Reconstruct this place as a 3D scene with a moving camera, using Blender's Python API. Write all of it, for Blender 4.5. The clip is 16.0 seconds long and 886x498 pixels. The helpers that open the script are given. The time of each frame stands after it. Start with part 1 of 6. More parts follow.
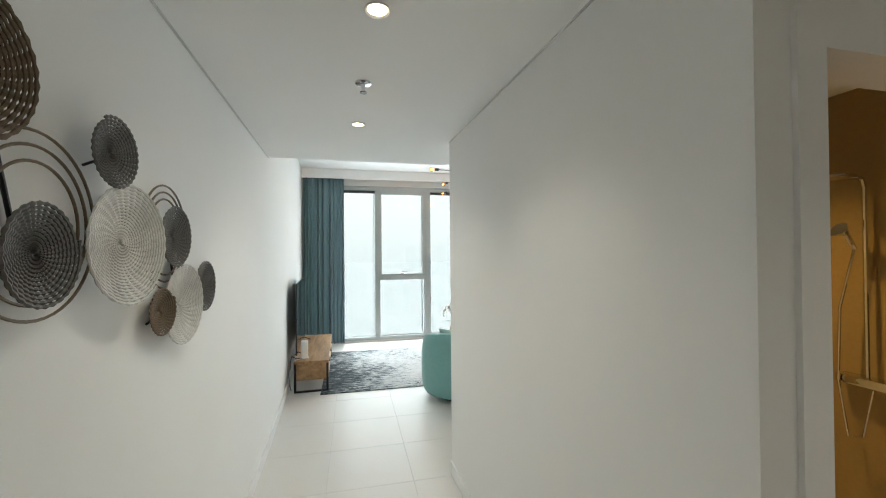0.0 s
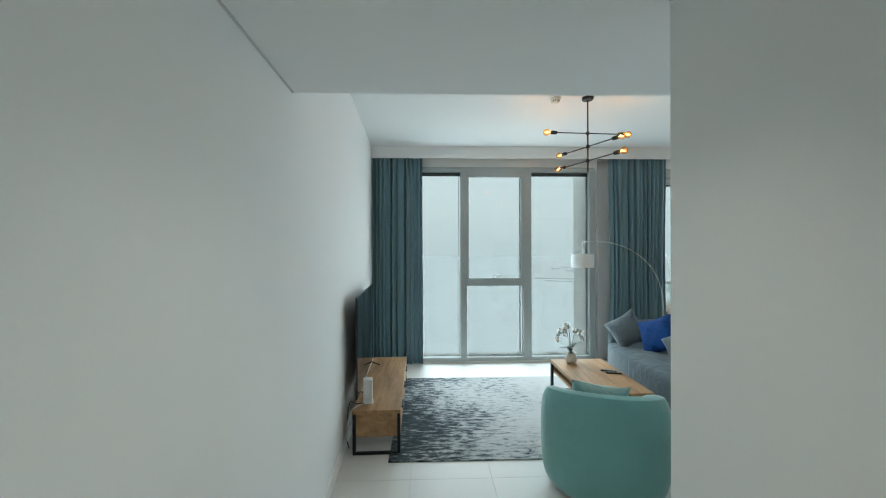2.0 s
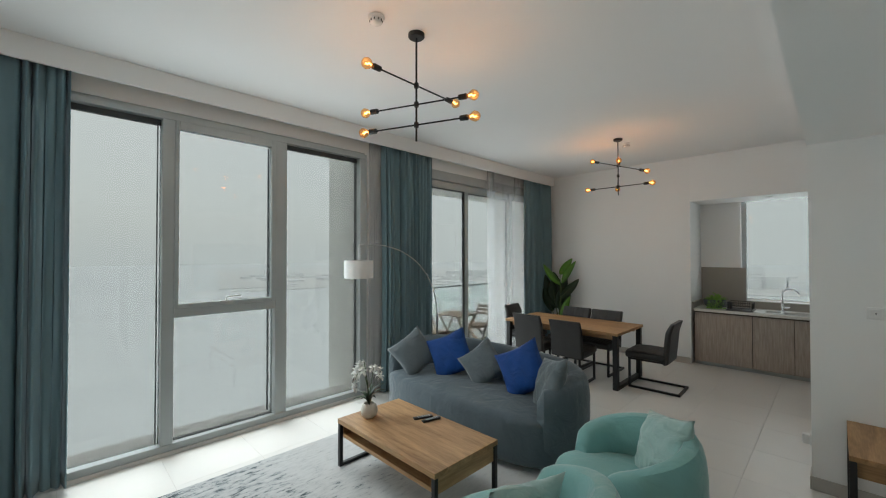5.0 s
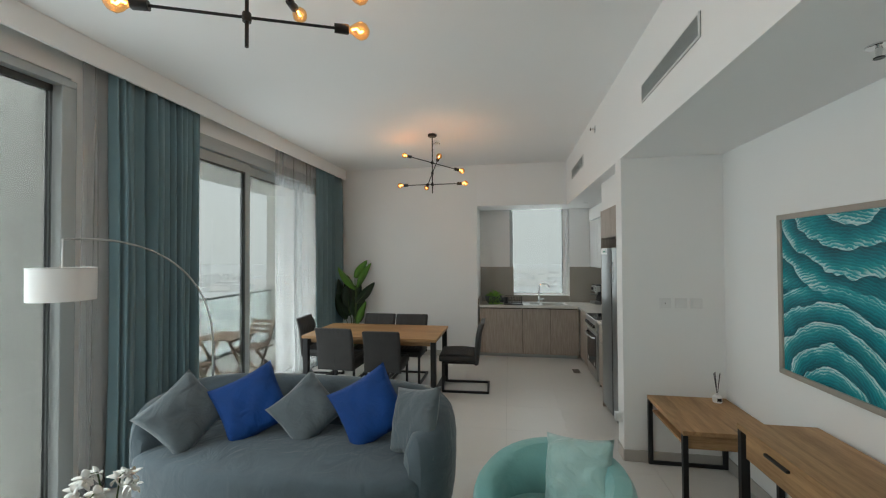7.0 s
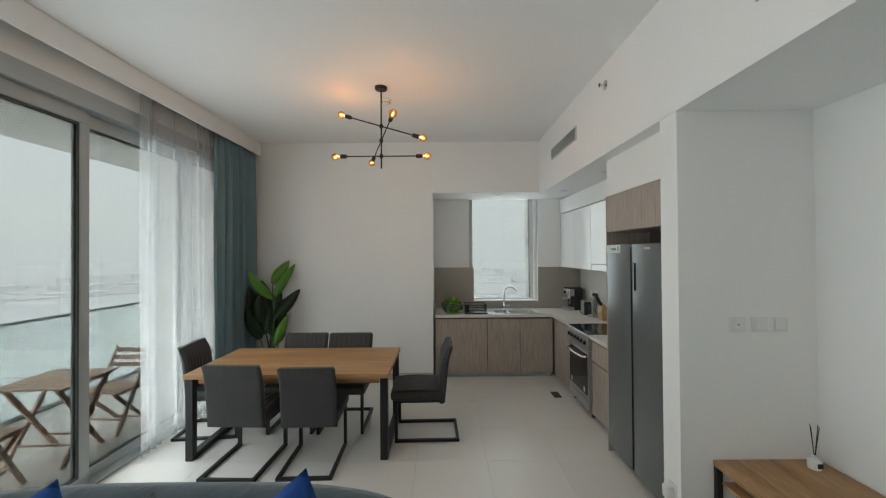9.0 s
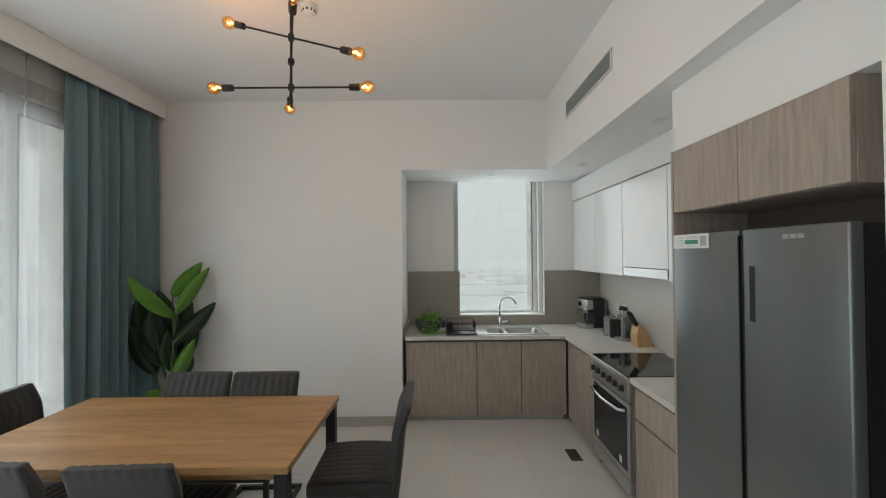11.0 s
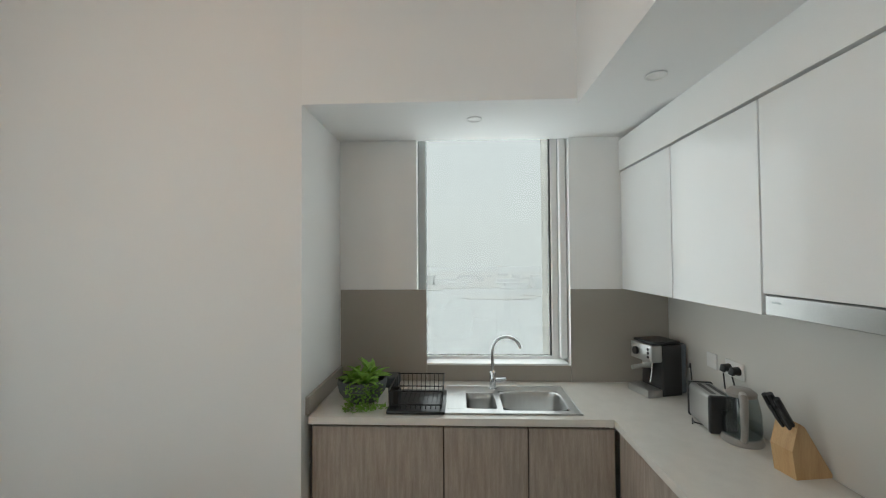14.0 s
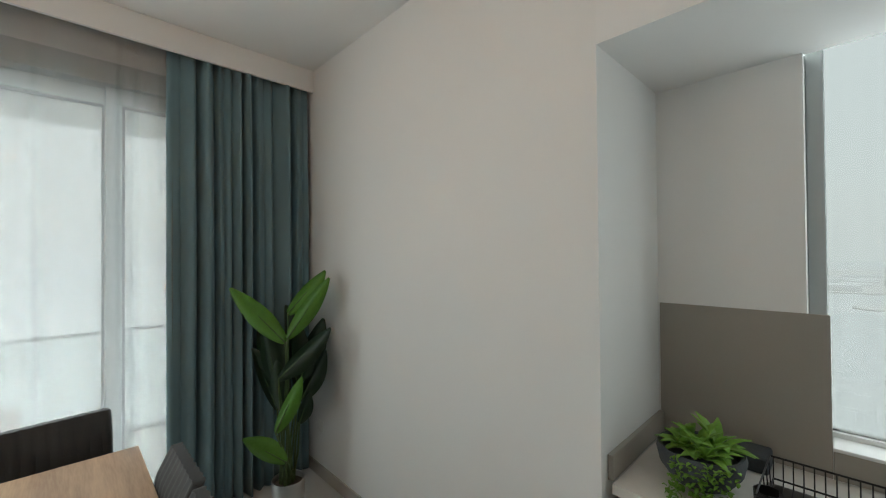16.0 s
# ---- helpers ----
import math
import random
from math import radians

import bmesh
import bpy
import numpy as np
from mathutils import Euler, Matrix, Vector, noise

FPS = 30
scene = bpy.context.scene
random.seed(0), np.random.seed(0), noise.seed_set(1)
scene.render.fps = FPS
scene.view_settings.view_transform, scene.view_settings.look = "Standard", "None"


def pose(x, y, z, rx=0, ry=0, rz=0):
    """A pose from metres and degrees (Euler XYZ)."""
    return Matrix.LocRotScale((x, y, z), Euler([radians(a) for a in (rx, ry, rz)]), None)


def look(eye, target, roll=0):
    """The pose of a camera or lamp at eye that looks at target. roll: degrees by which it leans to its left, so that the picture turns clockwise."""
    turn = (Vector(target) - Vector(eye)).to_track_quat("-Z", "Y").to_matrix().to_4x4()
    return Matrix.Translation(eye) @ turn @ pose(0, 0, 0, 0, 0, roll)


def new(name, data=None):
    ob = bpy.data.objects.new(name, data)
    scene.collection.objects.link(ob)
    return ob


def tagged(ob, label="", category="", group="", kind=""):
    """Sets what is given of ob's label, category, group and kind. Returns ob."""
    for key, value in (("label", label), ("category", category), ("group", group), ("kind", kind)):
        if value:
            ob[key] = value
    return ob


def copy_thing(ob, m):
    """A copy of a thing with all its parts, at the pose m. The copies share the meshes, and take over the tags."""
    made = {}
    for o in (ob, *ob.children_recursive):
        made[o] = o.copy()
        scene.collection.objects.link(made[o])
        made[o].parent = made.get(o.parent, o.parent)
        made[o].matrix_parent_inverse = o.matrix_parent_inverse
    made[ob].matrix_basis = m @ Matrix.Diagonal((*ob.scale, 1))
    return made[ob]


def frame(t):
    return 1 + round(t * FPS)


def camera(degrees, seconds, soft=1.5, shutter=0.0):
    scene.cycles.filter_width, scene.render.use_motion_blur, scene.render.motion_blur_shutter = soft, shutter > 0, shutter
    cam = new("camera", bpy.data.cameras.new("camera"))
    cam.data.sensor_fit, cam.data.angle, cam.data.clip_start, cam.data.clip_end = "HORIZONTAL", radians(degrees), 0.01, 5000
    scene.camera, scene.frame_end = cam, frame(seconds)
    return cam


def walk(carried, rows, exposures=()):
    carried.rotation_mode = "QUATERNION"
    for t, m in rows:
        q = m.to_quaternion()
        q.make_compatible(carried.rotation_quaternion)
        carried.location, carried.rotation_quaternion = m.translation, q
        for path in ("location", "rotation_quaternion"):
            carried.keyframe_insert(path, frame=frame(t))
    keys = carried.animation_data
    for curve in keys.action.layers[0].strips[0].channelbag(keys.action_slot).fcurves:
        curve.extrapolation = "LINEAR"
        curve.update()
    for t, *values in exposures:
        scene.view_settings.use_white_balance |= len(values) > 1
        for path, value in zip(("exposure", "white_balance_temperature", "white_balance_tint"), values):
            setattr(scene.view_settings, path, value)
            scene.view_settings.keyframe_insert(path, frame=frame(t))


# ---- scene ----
cam = camera(97.22, 16.0, 1.15)
PATH = [
    (0, (0.315, 0.574, 1.765), (0.770, 2.522, 1.787), -0.46),
    (0.5, (0.318, 0.935, 1.782), (0.502, 2.926, 1.795), -0.39),
    (1, (0.358, 1.392, 1.799), (0.434, 3.391, 1.809), -0.36),
    (1.5, (0.329, 1.883, 1.817), (0.384, 3.882, 1.817), -0.29),
    (2, (0.284, 2.354, 1.843), (0.351, 4.353, 1.837), -0.20),
    (2.5, (0.272, 2.795, 1.864), (0.384, 4.792, 1.856), -0.13),
    (3, (0.267, 3.184, 1.873), (0.473, 5.173, 1.865), -0.12),
    (3.5, (0.258, 3.500, 1.863), (0.686, 5.453, 1.855), -0.06),
    (4, (0.200, 3.763, 1.838), (0.954, 5.616, 1.844), -0.05),
    (4.5, (0.121, 4.029, 1.821), (1.212, 5.705, 1.844), -0.09),
    (5, (0.089, 4.286, 1.810), (1.500, 5.703, 1.839), -0.06),
    (7.5, (0.852, 5.625, 1.806), (2.846, 5.781, 1.835), -0.34),
    (8, (1.190, 5.760, 1.813), (3.190, 5.803, 1.834), -0.32),
    (8.5, (1.546, 5.820, 1.818), (3.546, 5.826, 1.836), -0.34),
    (9, (1.921, 5.834, 1.823), (3.921, 5.833, 1.843), -0.41),
    (9.5, (2.286, 5.803, 1.814), (4.286, 5.789, 1.835), -0.51),
    (12, (4.246, 5.362, 1.789), (6.246, 5.352, 1.822), -0.43),
    (12.5, (4.640, 5.267, 1.793), (6.639, 5.245, 1.828), -0.49),
    (13, (4.982, 5.200, 1.801), (6.982, 5.187, 1.838), -0.53),
    (13.5, (5.250, 5.151, 1.814), (7.249, 5.150, 1.853), -0.49),
    (14, (5.401, 5.092, 1.815), (7.399, 5.175, 1.862), -0.37),
    (14.5, (5.493, 5.072, 1.808), (7.453, 5.470, 1.867), -0.24),
    (15, (5.628, 5.136, 1.818), (7.457, 5.944, 1.870), -0.19),
    (15.5, (5.846, 5.228, 1.840), (7.480, 6.381, 1.875), -0.24),
    (16, (6.022, 5.289, 1.852), (7.415, 6.724, 1.874), -0.47),
]
walk(cam, [(t, look(eye, target, roll)) for t, eye, target, roll in PATH], [(0.0, 2.25, 6200, 5), (0.5, 2.1, 5980, 3), (1.5, 1.78, 5750, -2), (2.5, 1.45, 5700, -4), (3.5, 1.30, 6100, 3), (5.0, 1.26, 6350, 6), (7.5, 1.5, 6350, 5), (8.5, 1.58, 6350, 6), (9.5, 1.44, 6380, 6), (12.0, 1.88, 6480, 8), (12.5, 1.94, 6500, 8), (14.0, 1.75, 6400, 6), (15.0, 1.7, 6200, 3), (16.0, 1.65, 6350, 4)])

# ---- world, sun and exposure ----
world = bpy.data.worlds.new("overcast_sky")
scene.world = world
world.use_nodes = True
wn = world.node_tree
wn.nodes.clear()
w_out = wn.nodes.new("ShaderNodeOutputWorld")
sky = wn.nodes.new("ShaderNodeTexSky")
sky.sky_type, sky.sun_disc = "NISHITA", False
sky.sun_elevation, sky.sun_rotation, sky.dust_density, sky.air_density = radians(50), radians(-3), 6.0, 1.0
sky_bg = wn.nodes.new("ShaderNodeBackground")
sky_bg.inputs["Strength"].default_value = 0.06
haze_bg = wn.nodes.new("ShaderNodeBackground")
haze_bg.inputs["Color"].default_value = (0.89, 0.93, 0.915, 1)
haze_bg.inputs["Strength"].default_value = 3.5
w_add = wn.nodes.new("ShaderNodeAddShader")
wn.links.new(sky.outputs["Color"], sky_bg.inputs["Color"])
wn.links.new(sky_bg.outputs[0], w_add.inputs[0])
wn.links.new(haze_bg.outputs[0], w_add.inputs[1])
wn.links.new(w_add.outputs[0], w_out.inputs["Surface"])

sun = new("sun", bpy.data.lights.new("sun", "SUN"))
sun.data.energy, sun.data.angle, sun.data.color = 0.8, radians(30), (0.92, 0.98, 1.0)
sun.matrix_basis = look((1.0, 45.0, 48.0), (3.0, 5.0, 0.0))


def bulb_lamp(name, x, y, z, watts, colour, radius=0.03):
    ob = new(name, bpy.data.lights.new(name, "POINT"))
    ob.data.energy, ob.data.color, ob.data.shadow_soft_size = watts, colour, radius
    ob.location = (x, y, z)
    return ob


def spot_lamp(name, x, y, z, watts, colour):
    ob = new(name, bpy.data.lights.new(name, "SPOT"))
    ob.data.energy, ob.data.color, ob.data.shadow_soft_size = watts, colour, 0.04
    ob.data.spot_size, ob.data.spot_blend = radians(120), 1.0
    ob.location = (x, y, z)
    return ob


def window_light(name, x, y, z, toward, wide, high, watts):
    """Sky light entering through an opening."""
    ob = new(name, bpy.data.lights.new(name, "AREA"))
    ob.data.shape, ob.data.size, ob.data.size_y = "RECTANGLE", wide, high
    ob.data.energy, ob.data.color = watts, (0.92, 0.98, 1.0)
    ob.matrix_basis = look((x, y, z), (x + toward[0], y + toward[1], z + toward[2]))
    return ob


window_light("window_sky_light", 1.38, 8.535, 1.55, (0, -1, 0), 2.9, 2.85, 14)
window_light("door_sky_light", 5.05, 8.582, 1.5, (0, -1, 0), 2.8, 2.8, 12)
window_light("kitchen_sky_light", 8.405, 4.86, 1.85, (-1, 0, 0), 0.95, 1.65, 1.7)

WARM = (1.0, 0.45, 0.14)

# ---- materials ----


def mat(name, colour, rough=0.6, metal=0.0, vary=0.06, scale=6.0, fine=120.0, bump=0.05, stretch=(1, 1, 1), per_object=0.0, sheen=0.0, coat=0.0, crease=0.0):
    """A surface with two scales of variation in colour and roughness, and fine relief."""
    m = bpy.data.materials.new(name)
    m.use_nodes = True
    nt = m.node_tree
    b = nt.nodes["Principled BSDF"]
    co = nt.nodes.new("ShaderNodeTexCoord")
    mp = nt.nodes.new("ShaderNodeMapping")
    mp.inputs["Scale"].default_value = stretch
    nt.links.new(co.outputs["Object"], mp.inputs["Vector"])
    big = nt.nodes.new("ShaderNodeTexNoise")
    big.inputs["Scale"].default_value, big.inputs["Detail"].default_value = scale, 4
    small = nt.nodes.new("ShaderNodeTexNoise")
    small.inputs["Scale"].default_value, small.inputs["Detail"].default_value = fine, 3
    for n in (big, small):
        nt.links.new(mp.outputs[0], n.inputs["Vector"])
    mixv = nt.nodes.new("ShaderNodeMath")
    mixv.operation = "MULTIPLY_ADD"
    mixv.inputs[1].default_value = 0.4
    nt.links.new(small.outputs["Fac"], mixv.inputs[0])
    half = nt.nodes.new("ShaderNodeMath")
    half.operation = "MULTIPLY"
    half.inputs[1].default_value = 0.6
    nt.links.new(big.outputs["Fac"], half.inputs[0])
    nt.links.new(half.outputs[0], mixv.inputs[2])
    last = mixv.outputs[0]
    if per_object:
        oi = nt.nodes.new("ShaderNodeObjectInfo")
        pm = nt.nodes.new("ShaderNodeMath")
        pm.operation = "MULTIPLY_ADD"
        pm.inputs[1].default_value = per_object
        nt.links.new(oi.outputs["Random"], pm.inputs[0])
        nt.links.new(last, pm.inputs[2])
        last = pm.outputs[0]
    ramp = nt.nodes.new("ShaderNodeValToRGB")
    r, g, bl = colour
    ramp.color_ramp.elements[0].position, ramp.color_ramp.elements[1].position = 0.3, 0.75 + per_object
    ramp.color_ramp.elements[0].color = (r * (1 - vary), g * (1 - vary), bl * (1 - vary), 1)
    ramp.color_ramp.elements[1].color = (min(1, r * (1 + vary)), min(1, g * (1 + vary)), min(1, bl * (1 + vary)), 1)
    nt.links.new(last, ramp.inputs["Fac"])
    nt.links.new(ramp.outputs["Color"], b.inputs["Base Color"])
    rr = nt.nodes.new("ShaderNodeMapRange")
    rr.inputs["To Min"].default_value, rr.inputs["To Max"].default_value = max(0.02, rough - min(0.06, 0.1 * rough)), min(1, rough + min(0.06, 0.1 * rough))
    nt.links.new(big.outputs["Fac"], rr.inputs["Value"])
    nt.links.new(rr.outputs[0], b.inputs["Roughness"])
    b.inputs["Metallic"].default_value = metal
    if sheen:
        b.inputs["Sheen Weight"].default_value, b.inputs["Sheen Roughness"].default_value = sheen, 0.4
    if coat:
        b.inputs["Coat Weight"].default_value, b.inputs["Coat Roughness"].default_value = coat, 0.1
    if bump:
        bp = nt.nodes.new("ShaderNodeBump")
        bp.inputs["Strength"].default_value, bp.inputs["Distance"].default_value = bump, 0.004
        nt.links.new(small.outputs["Fac"], bp.inputs["Height"])
        nt.links.new(bp.outputs[0], b.inputs["Normal"])
        if crease:
            cr = nt.nodes.new("ShaderNodeTexNoise")
            cr.inputs["Scale"].default_value, cr.inputs["Detail"].default_value, cr.inputs["Distortion"].default_value = 5.5, 3, 1.6
            nt.links.new(mp.outputs[0], cr.inputs["Vector"])
            cb = nt.nodes.new("ShaderNodeBump")
            cb.inputs["Strength"].default_value, cb.inputs["Distance"].default_value = crease, 0.05
            nt.links.new(cr.outputs["Fac"], cb.inputs["Height"])
            nt.links.new(bp.outputs[0], cb.inputs["Normal"])
            nt.links.new(cb.outputs[0], b.inputs["Normal"])
    return m


def wood(name, dark, light, axis="X", grain=1.0, rough=0.5, knots=True):
    """Wood grain that runs along one axis of the thing, with rings, streaks and fine pores."""
    m = bpy.data.materials.new(name)
    m.use_nodes = True
    nt = m.node_tree
    b = nt.nodes["Principled BSDF"]
    co = nt.nodes.new("ShaderNodeTexCoord")
    mp = nt.nodes.new("ShaderNodeMapping")
    s = {"X": (0.8, 9, 9), "Y": (9, 0.8, 9), "Z": (9, 9, 0.8)}[axis]
    mp.inputs["Scale"].default_value = [v * grain for v in s]
    nt.links.new(co.outputs["Object"], mp.inputs["Vector"])
    a = nt.nodes.new("ShaderNodeTexNoise")
    a.inputs["Scale"].default_value, a.inputs["Detail"].default_value, a.inputs["Distortion"].default_value = 1.4, 6, 0.8 if knots else 0.15
    p = nt.nodes.new("ShaderNodeTexNoise")
    p.inputs["Scale"].default_value, p.inputs["Detail"].default_value = 14, 4
    for n in (a, p):
        nt.links.new(mp.outputs[0], n.inputs["Vector"])
    mx = nt.nodes.new("ShaderNodeMath")
    mx.operation = "MULTIPLY_ADD"
    mx.inputs[1].default_value = 0.35
    hf = nt.nodes.new("ShaderNodeMath")
    hf.operation = "MULTIPLY"
    hf.inputs[1].default_value = 0.65
    nt.links.new(p.outputs["Fac"], mx.inputs[0])
    nt.links.new(a.outputs["Fac"], hf.inputs[0])
    nt.links.new(hf.outputs[0], mx.inputs[2])
    ramp = nt.nodes.new("ShaderNodeValToRGB")
    ramp.color_ramp.elements[0].position, ramp.color_ramp.elements[1].position = 0.33, 0.66
    ramp.color_ramp.elements[0].color, ramp.color_ramp.elements[1].color = (*dark, 1), (*light, 1)
    nt.links.new(mx.outputs[0], ramp.inputs["Fac"])
    nt.links.new(ramp.outputs["Color"], b.inputs["Base Color"])
    b.inputs["Roughness"].default_value = rough
    bp = nt.nodes.new("ShaderNodeBump")
    bp.inputs["Strength"].default_value, bp.inputs["Distance"].default_value = 0.12, 0.002
    nt.links.new(p.outputs["Fac"], bp.inputs["Height"])
    nt.links.new(bp.outputs[0], b.inputs["Normal"])
    return m


def glass(name, tint=(0.243, 0.25, 0.248), gloss=0.3):
    """Thin clear pane: light passes straight, with a Fresnel-driven gloss."""
    m = bpy.data.materials.new(name)
    m.use_nodes = True
    nt = m.node_tree
    nt.nodes.clear()
    out = nt.nodes.new("ShaderNodeOutputMaterial")
    tr = nt.nodes.new("ShaderNodeBsdfTransparent")
    tr.inputs["Color"].default_value = (*tint, 1)
    gl = nt.nodes.new("ShaderNodeBsdfGlossy")
    gl.inputs["Roughness"].default_value = 0.02
    lw = nt.nodes.new("ShaderNodeLayerWeight")
    pw = nt.nodes.new("ShaderNodeMath")
    pw.operation = "POWER"
    pw.inputs[1].default_value = 5.0
    nt.links.new(lw.outputs["Facing"], pw.inputs[0])
    mu = nt.nodes.new("ShaderNodeMath")
    mu.operation = "MULTIPLY_ADD"
    mu.inputs[1].default_value, mu.inputs[2].default_value = gloss, 0.04 * gloss
    nt.links.new(pw.outputs[0], mu.inputs[0])
    mx = nt.nodes.new("ShaderNodeMixShader")
    nt.links.new(mu.outputs[0], mx.inputs[0])
    nt.links.new(tr.outputs[0], mx.inputs[1])
    nt.links.new(gl.outputs[0], mx.inputs[2])
    nt.links.new(mx.outputs[0], out.inputs["Surface"])
    return m


def glow(name, colour, strength):
    m = bpy.data.materials.new(name)
    m.use_nodes = True
    b = m.node_tree.nodes["Principled BSDF"]
    b.inputs["Base Color"].default_value = (*colour, 1)
    b.inputs["Emission Color"].default_value = (*colour, 1)
    b.inputs["Emission Strength"].default_value = strength
    return m


def sheer_cloth(name):
    """Thin white voile: part of the light passes straight, part is scattered through."""
    m = bpy.data.materials.new(name)
    m.use_nodes = True
    nt = m.node_tree
    nt.nodes.clear()
    out = nt.nodes.new("ShaderNodeOutputMaterial")
    tr = nt.nodes.new("ShaderNodeBsdfTransparent")
    tl = nt.nodes.new("ShaderNodeBsdfTranslucent")
    tl.inputs["Color"].default_value = (0.36, 0.37, 0.375, 1)
    df = nt.nodes.new("ShaderNodeBsdfDiffuse")
    df.inputs["Color"].default_value = (0.85, 0.87, 0.88, 1)
    a = nt.nodes.new("ShaderNodeMixShader")
    a.inputs[0].default_value = 0.45
    nt.links.new(tl.outputs[0], a.inputs[1])
    nt.links.new(df.outputs[0], a.inputs[2])
    co = nt.nodes.new("ShaderNodeTexCoord")
    n = nt.nodes.new("ShaderNodeTexNoise")
    n.inputs["Scale"].default_value = 300
    nt.links.new(co.outputs["Object"], n.inputs["Vector"])
    mr = nt.nodes.new("ShaderNodeMapRange")
    mr.inputs["To Min"].default_value, mr.inputs["To Max"].default_value = 0.22, 0.38
    nt.links.new(n.outputs["Fac"], mr.inputs["Value"])
    mx = nt.nodes.new("ShaderNodeMixShader")
    nt.links.new(mr.outputs[0], mx.inputs[0])
    nt.links.new(tr.outputs[0], mx.inputs[1])
    nt.links.new(a.outputs[0], mx.inputs[2])
    nt.links.new(mx.outputs[0], out.inputs["Surface"])
    return m


def rug_cloth(name):
    """Distressed woven rug: pale ground with dark grey-blue streaks that thin out across it."""
    m = bpy.data.materials.new(name)
    m.use_nodes = True
    nt = m.node_tree
    b = nt.nodes["Principled BSDF"]
    co = nt.nodes.new("ShaderNodeTexCoord")
    mp = nt.nodes.new("ShaderNodeMapping")
    mp.inputs["Scale"].default_value = (4.6, 15, 1)
    nt.links.new(co.outputs["Object"], mp.inputs["Vector"])
    st = nt.nodes.new("ShaderNodeTexNoise")
    st.inputs["Scale"].default_value, st.inputs["Detail"].default_value, st.inputs["Roughness"].default_value = 1.7, 10, 0.80
    nt.links.new(mp.outputs[0], st.inputs["Vector"])
    lo = nt.nodes.new("ShaderNodeTexNoise")
    lo.inputs["Scale"].default_value, lo.inputs["Detail"].default_value = 1.1, 3
    nt.links.new(co.outputs["Object"], lo.inputs["Vector"])
    sx = nt.nodes.new("ShaderNodeSeparateXYZ")
    nt.links.new(co.outputs["Object"], sx.inputs[0])
    gx = nt.nodes.new("ShaderNodeMapRange")
    gx.inputs["From Min"].default_value, gx.inputs["From Max"].default_value = -1.6, 0.3
    gx.inputs["To Min"].default_value, gx.inputs["To Max"].default_value = -0.10, 0.10
    nt.links.new(sx.outputs["X"], gx.inputs["Value"])
    ad = nt.nodes.new("ShaderNodeMath")
    nt.links.new(st.outputs["Fac"], ad.inputs[0])
    nt.links.new(gx.outputs[0], ad.inputs[1])
    a2 = nt.nodes.new("ShaderNodeMath")
    a2.operation = "MULTIPLY_ADD"
    a2.inputs[1].default_value = 0.35
    nt.links.new(lo.outputs["Fac"], a2.inputs[0])
    nt.links.new(ad.outputs[0], a2.inputs[2])
    ramp = nt.nodes.new("ShaderNodeValToRGB")
    el = ramp.color_ramp.elements
    el[0].position, el[0].color = 0.55, (0.022, 0.034, 0.042, 1)
    el[1].position, el[1].color = 0.82, (0.56, 0.57, 0.57, 1)
    for p, c in ((0.62, (0.09, 0.115, 0.13, 1)), (0.66, (0.42, 0.44, 0.45, 1)), (0.74, (0.52, 0.53, 0.53, 1))):
        e = el.new(p)
        e.color = c
    nt.links.new(a2.outputs[0], ramp.inputs["Fac"])
    nt.links.new(ramp.outputs["Color"], b.inputs["Base Color"])
    b.inputs["Roughness"].default_value = 0.95
    fz = nt.nodes.new("ShaderNodeTexNoise")
    fz.inputs["Scale"].default_value = 260
    nt.links.new(co.outputs["Object"], fz.inputs["Vector"])
    bp = nt.nodes.new("ShaderNodeBump")
    bp.inputs["Strength"].default_value, bp.inputs["Distance"].default_value = 0.6, 0.006
    nt.links.new(fz.outputs["Fac"], bp.inputs["Height"])
    nt.links.new(bp.outputs[0], b.inputs["Normal"])
    return m


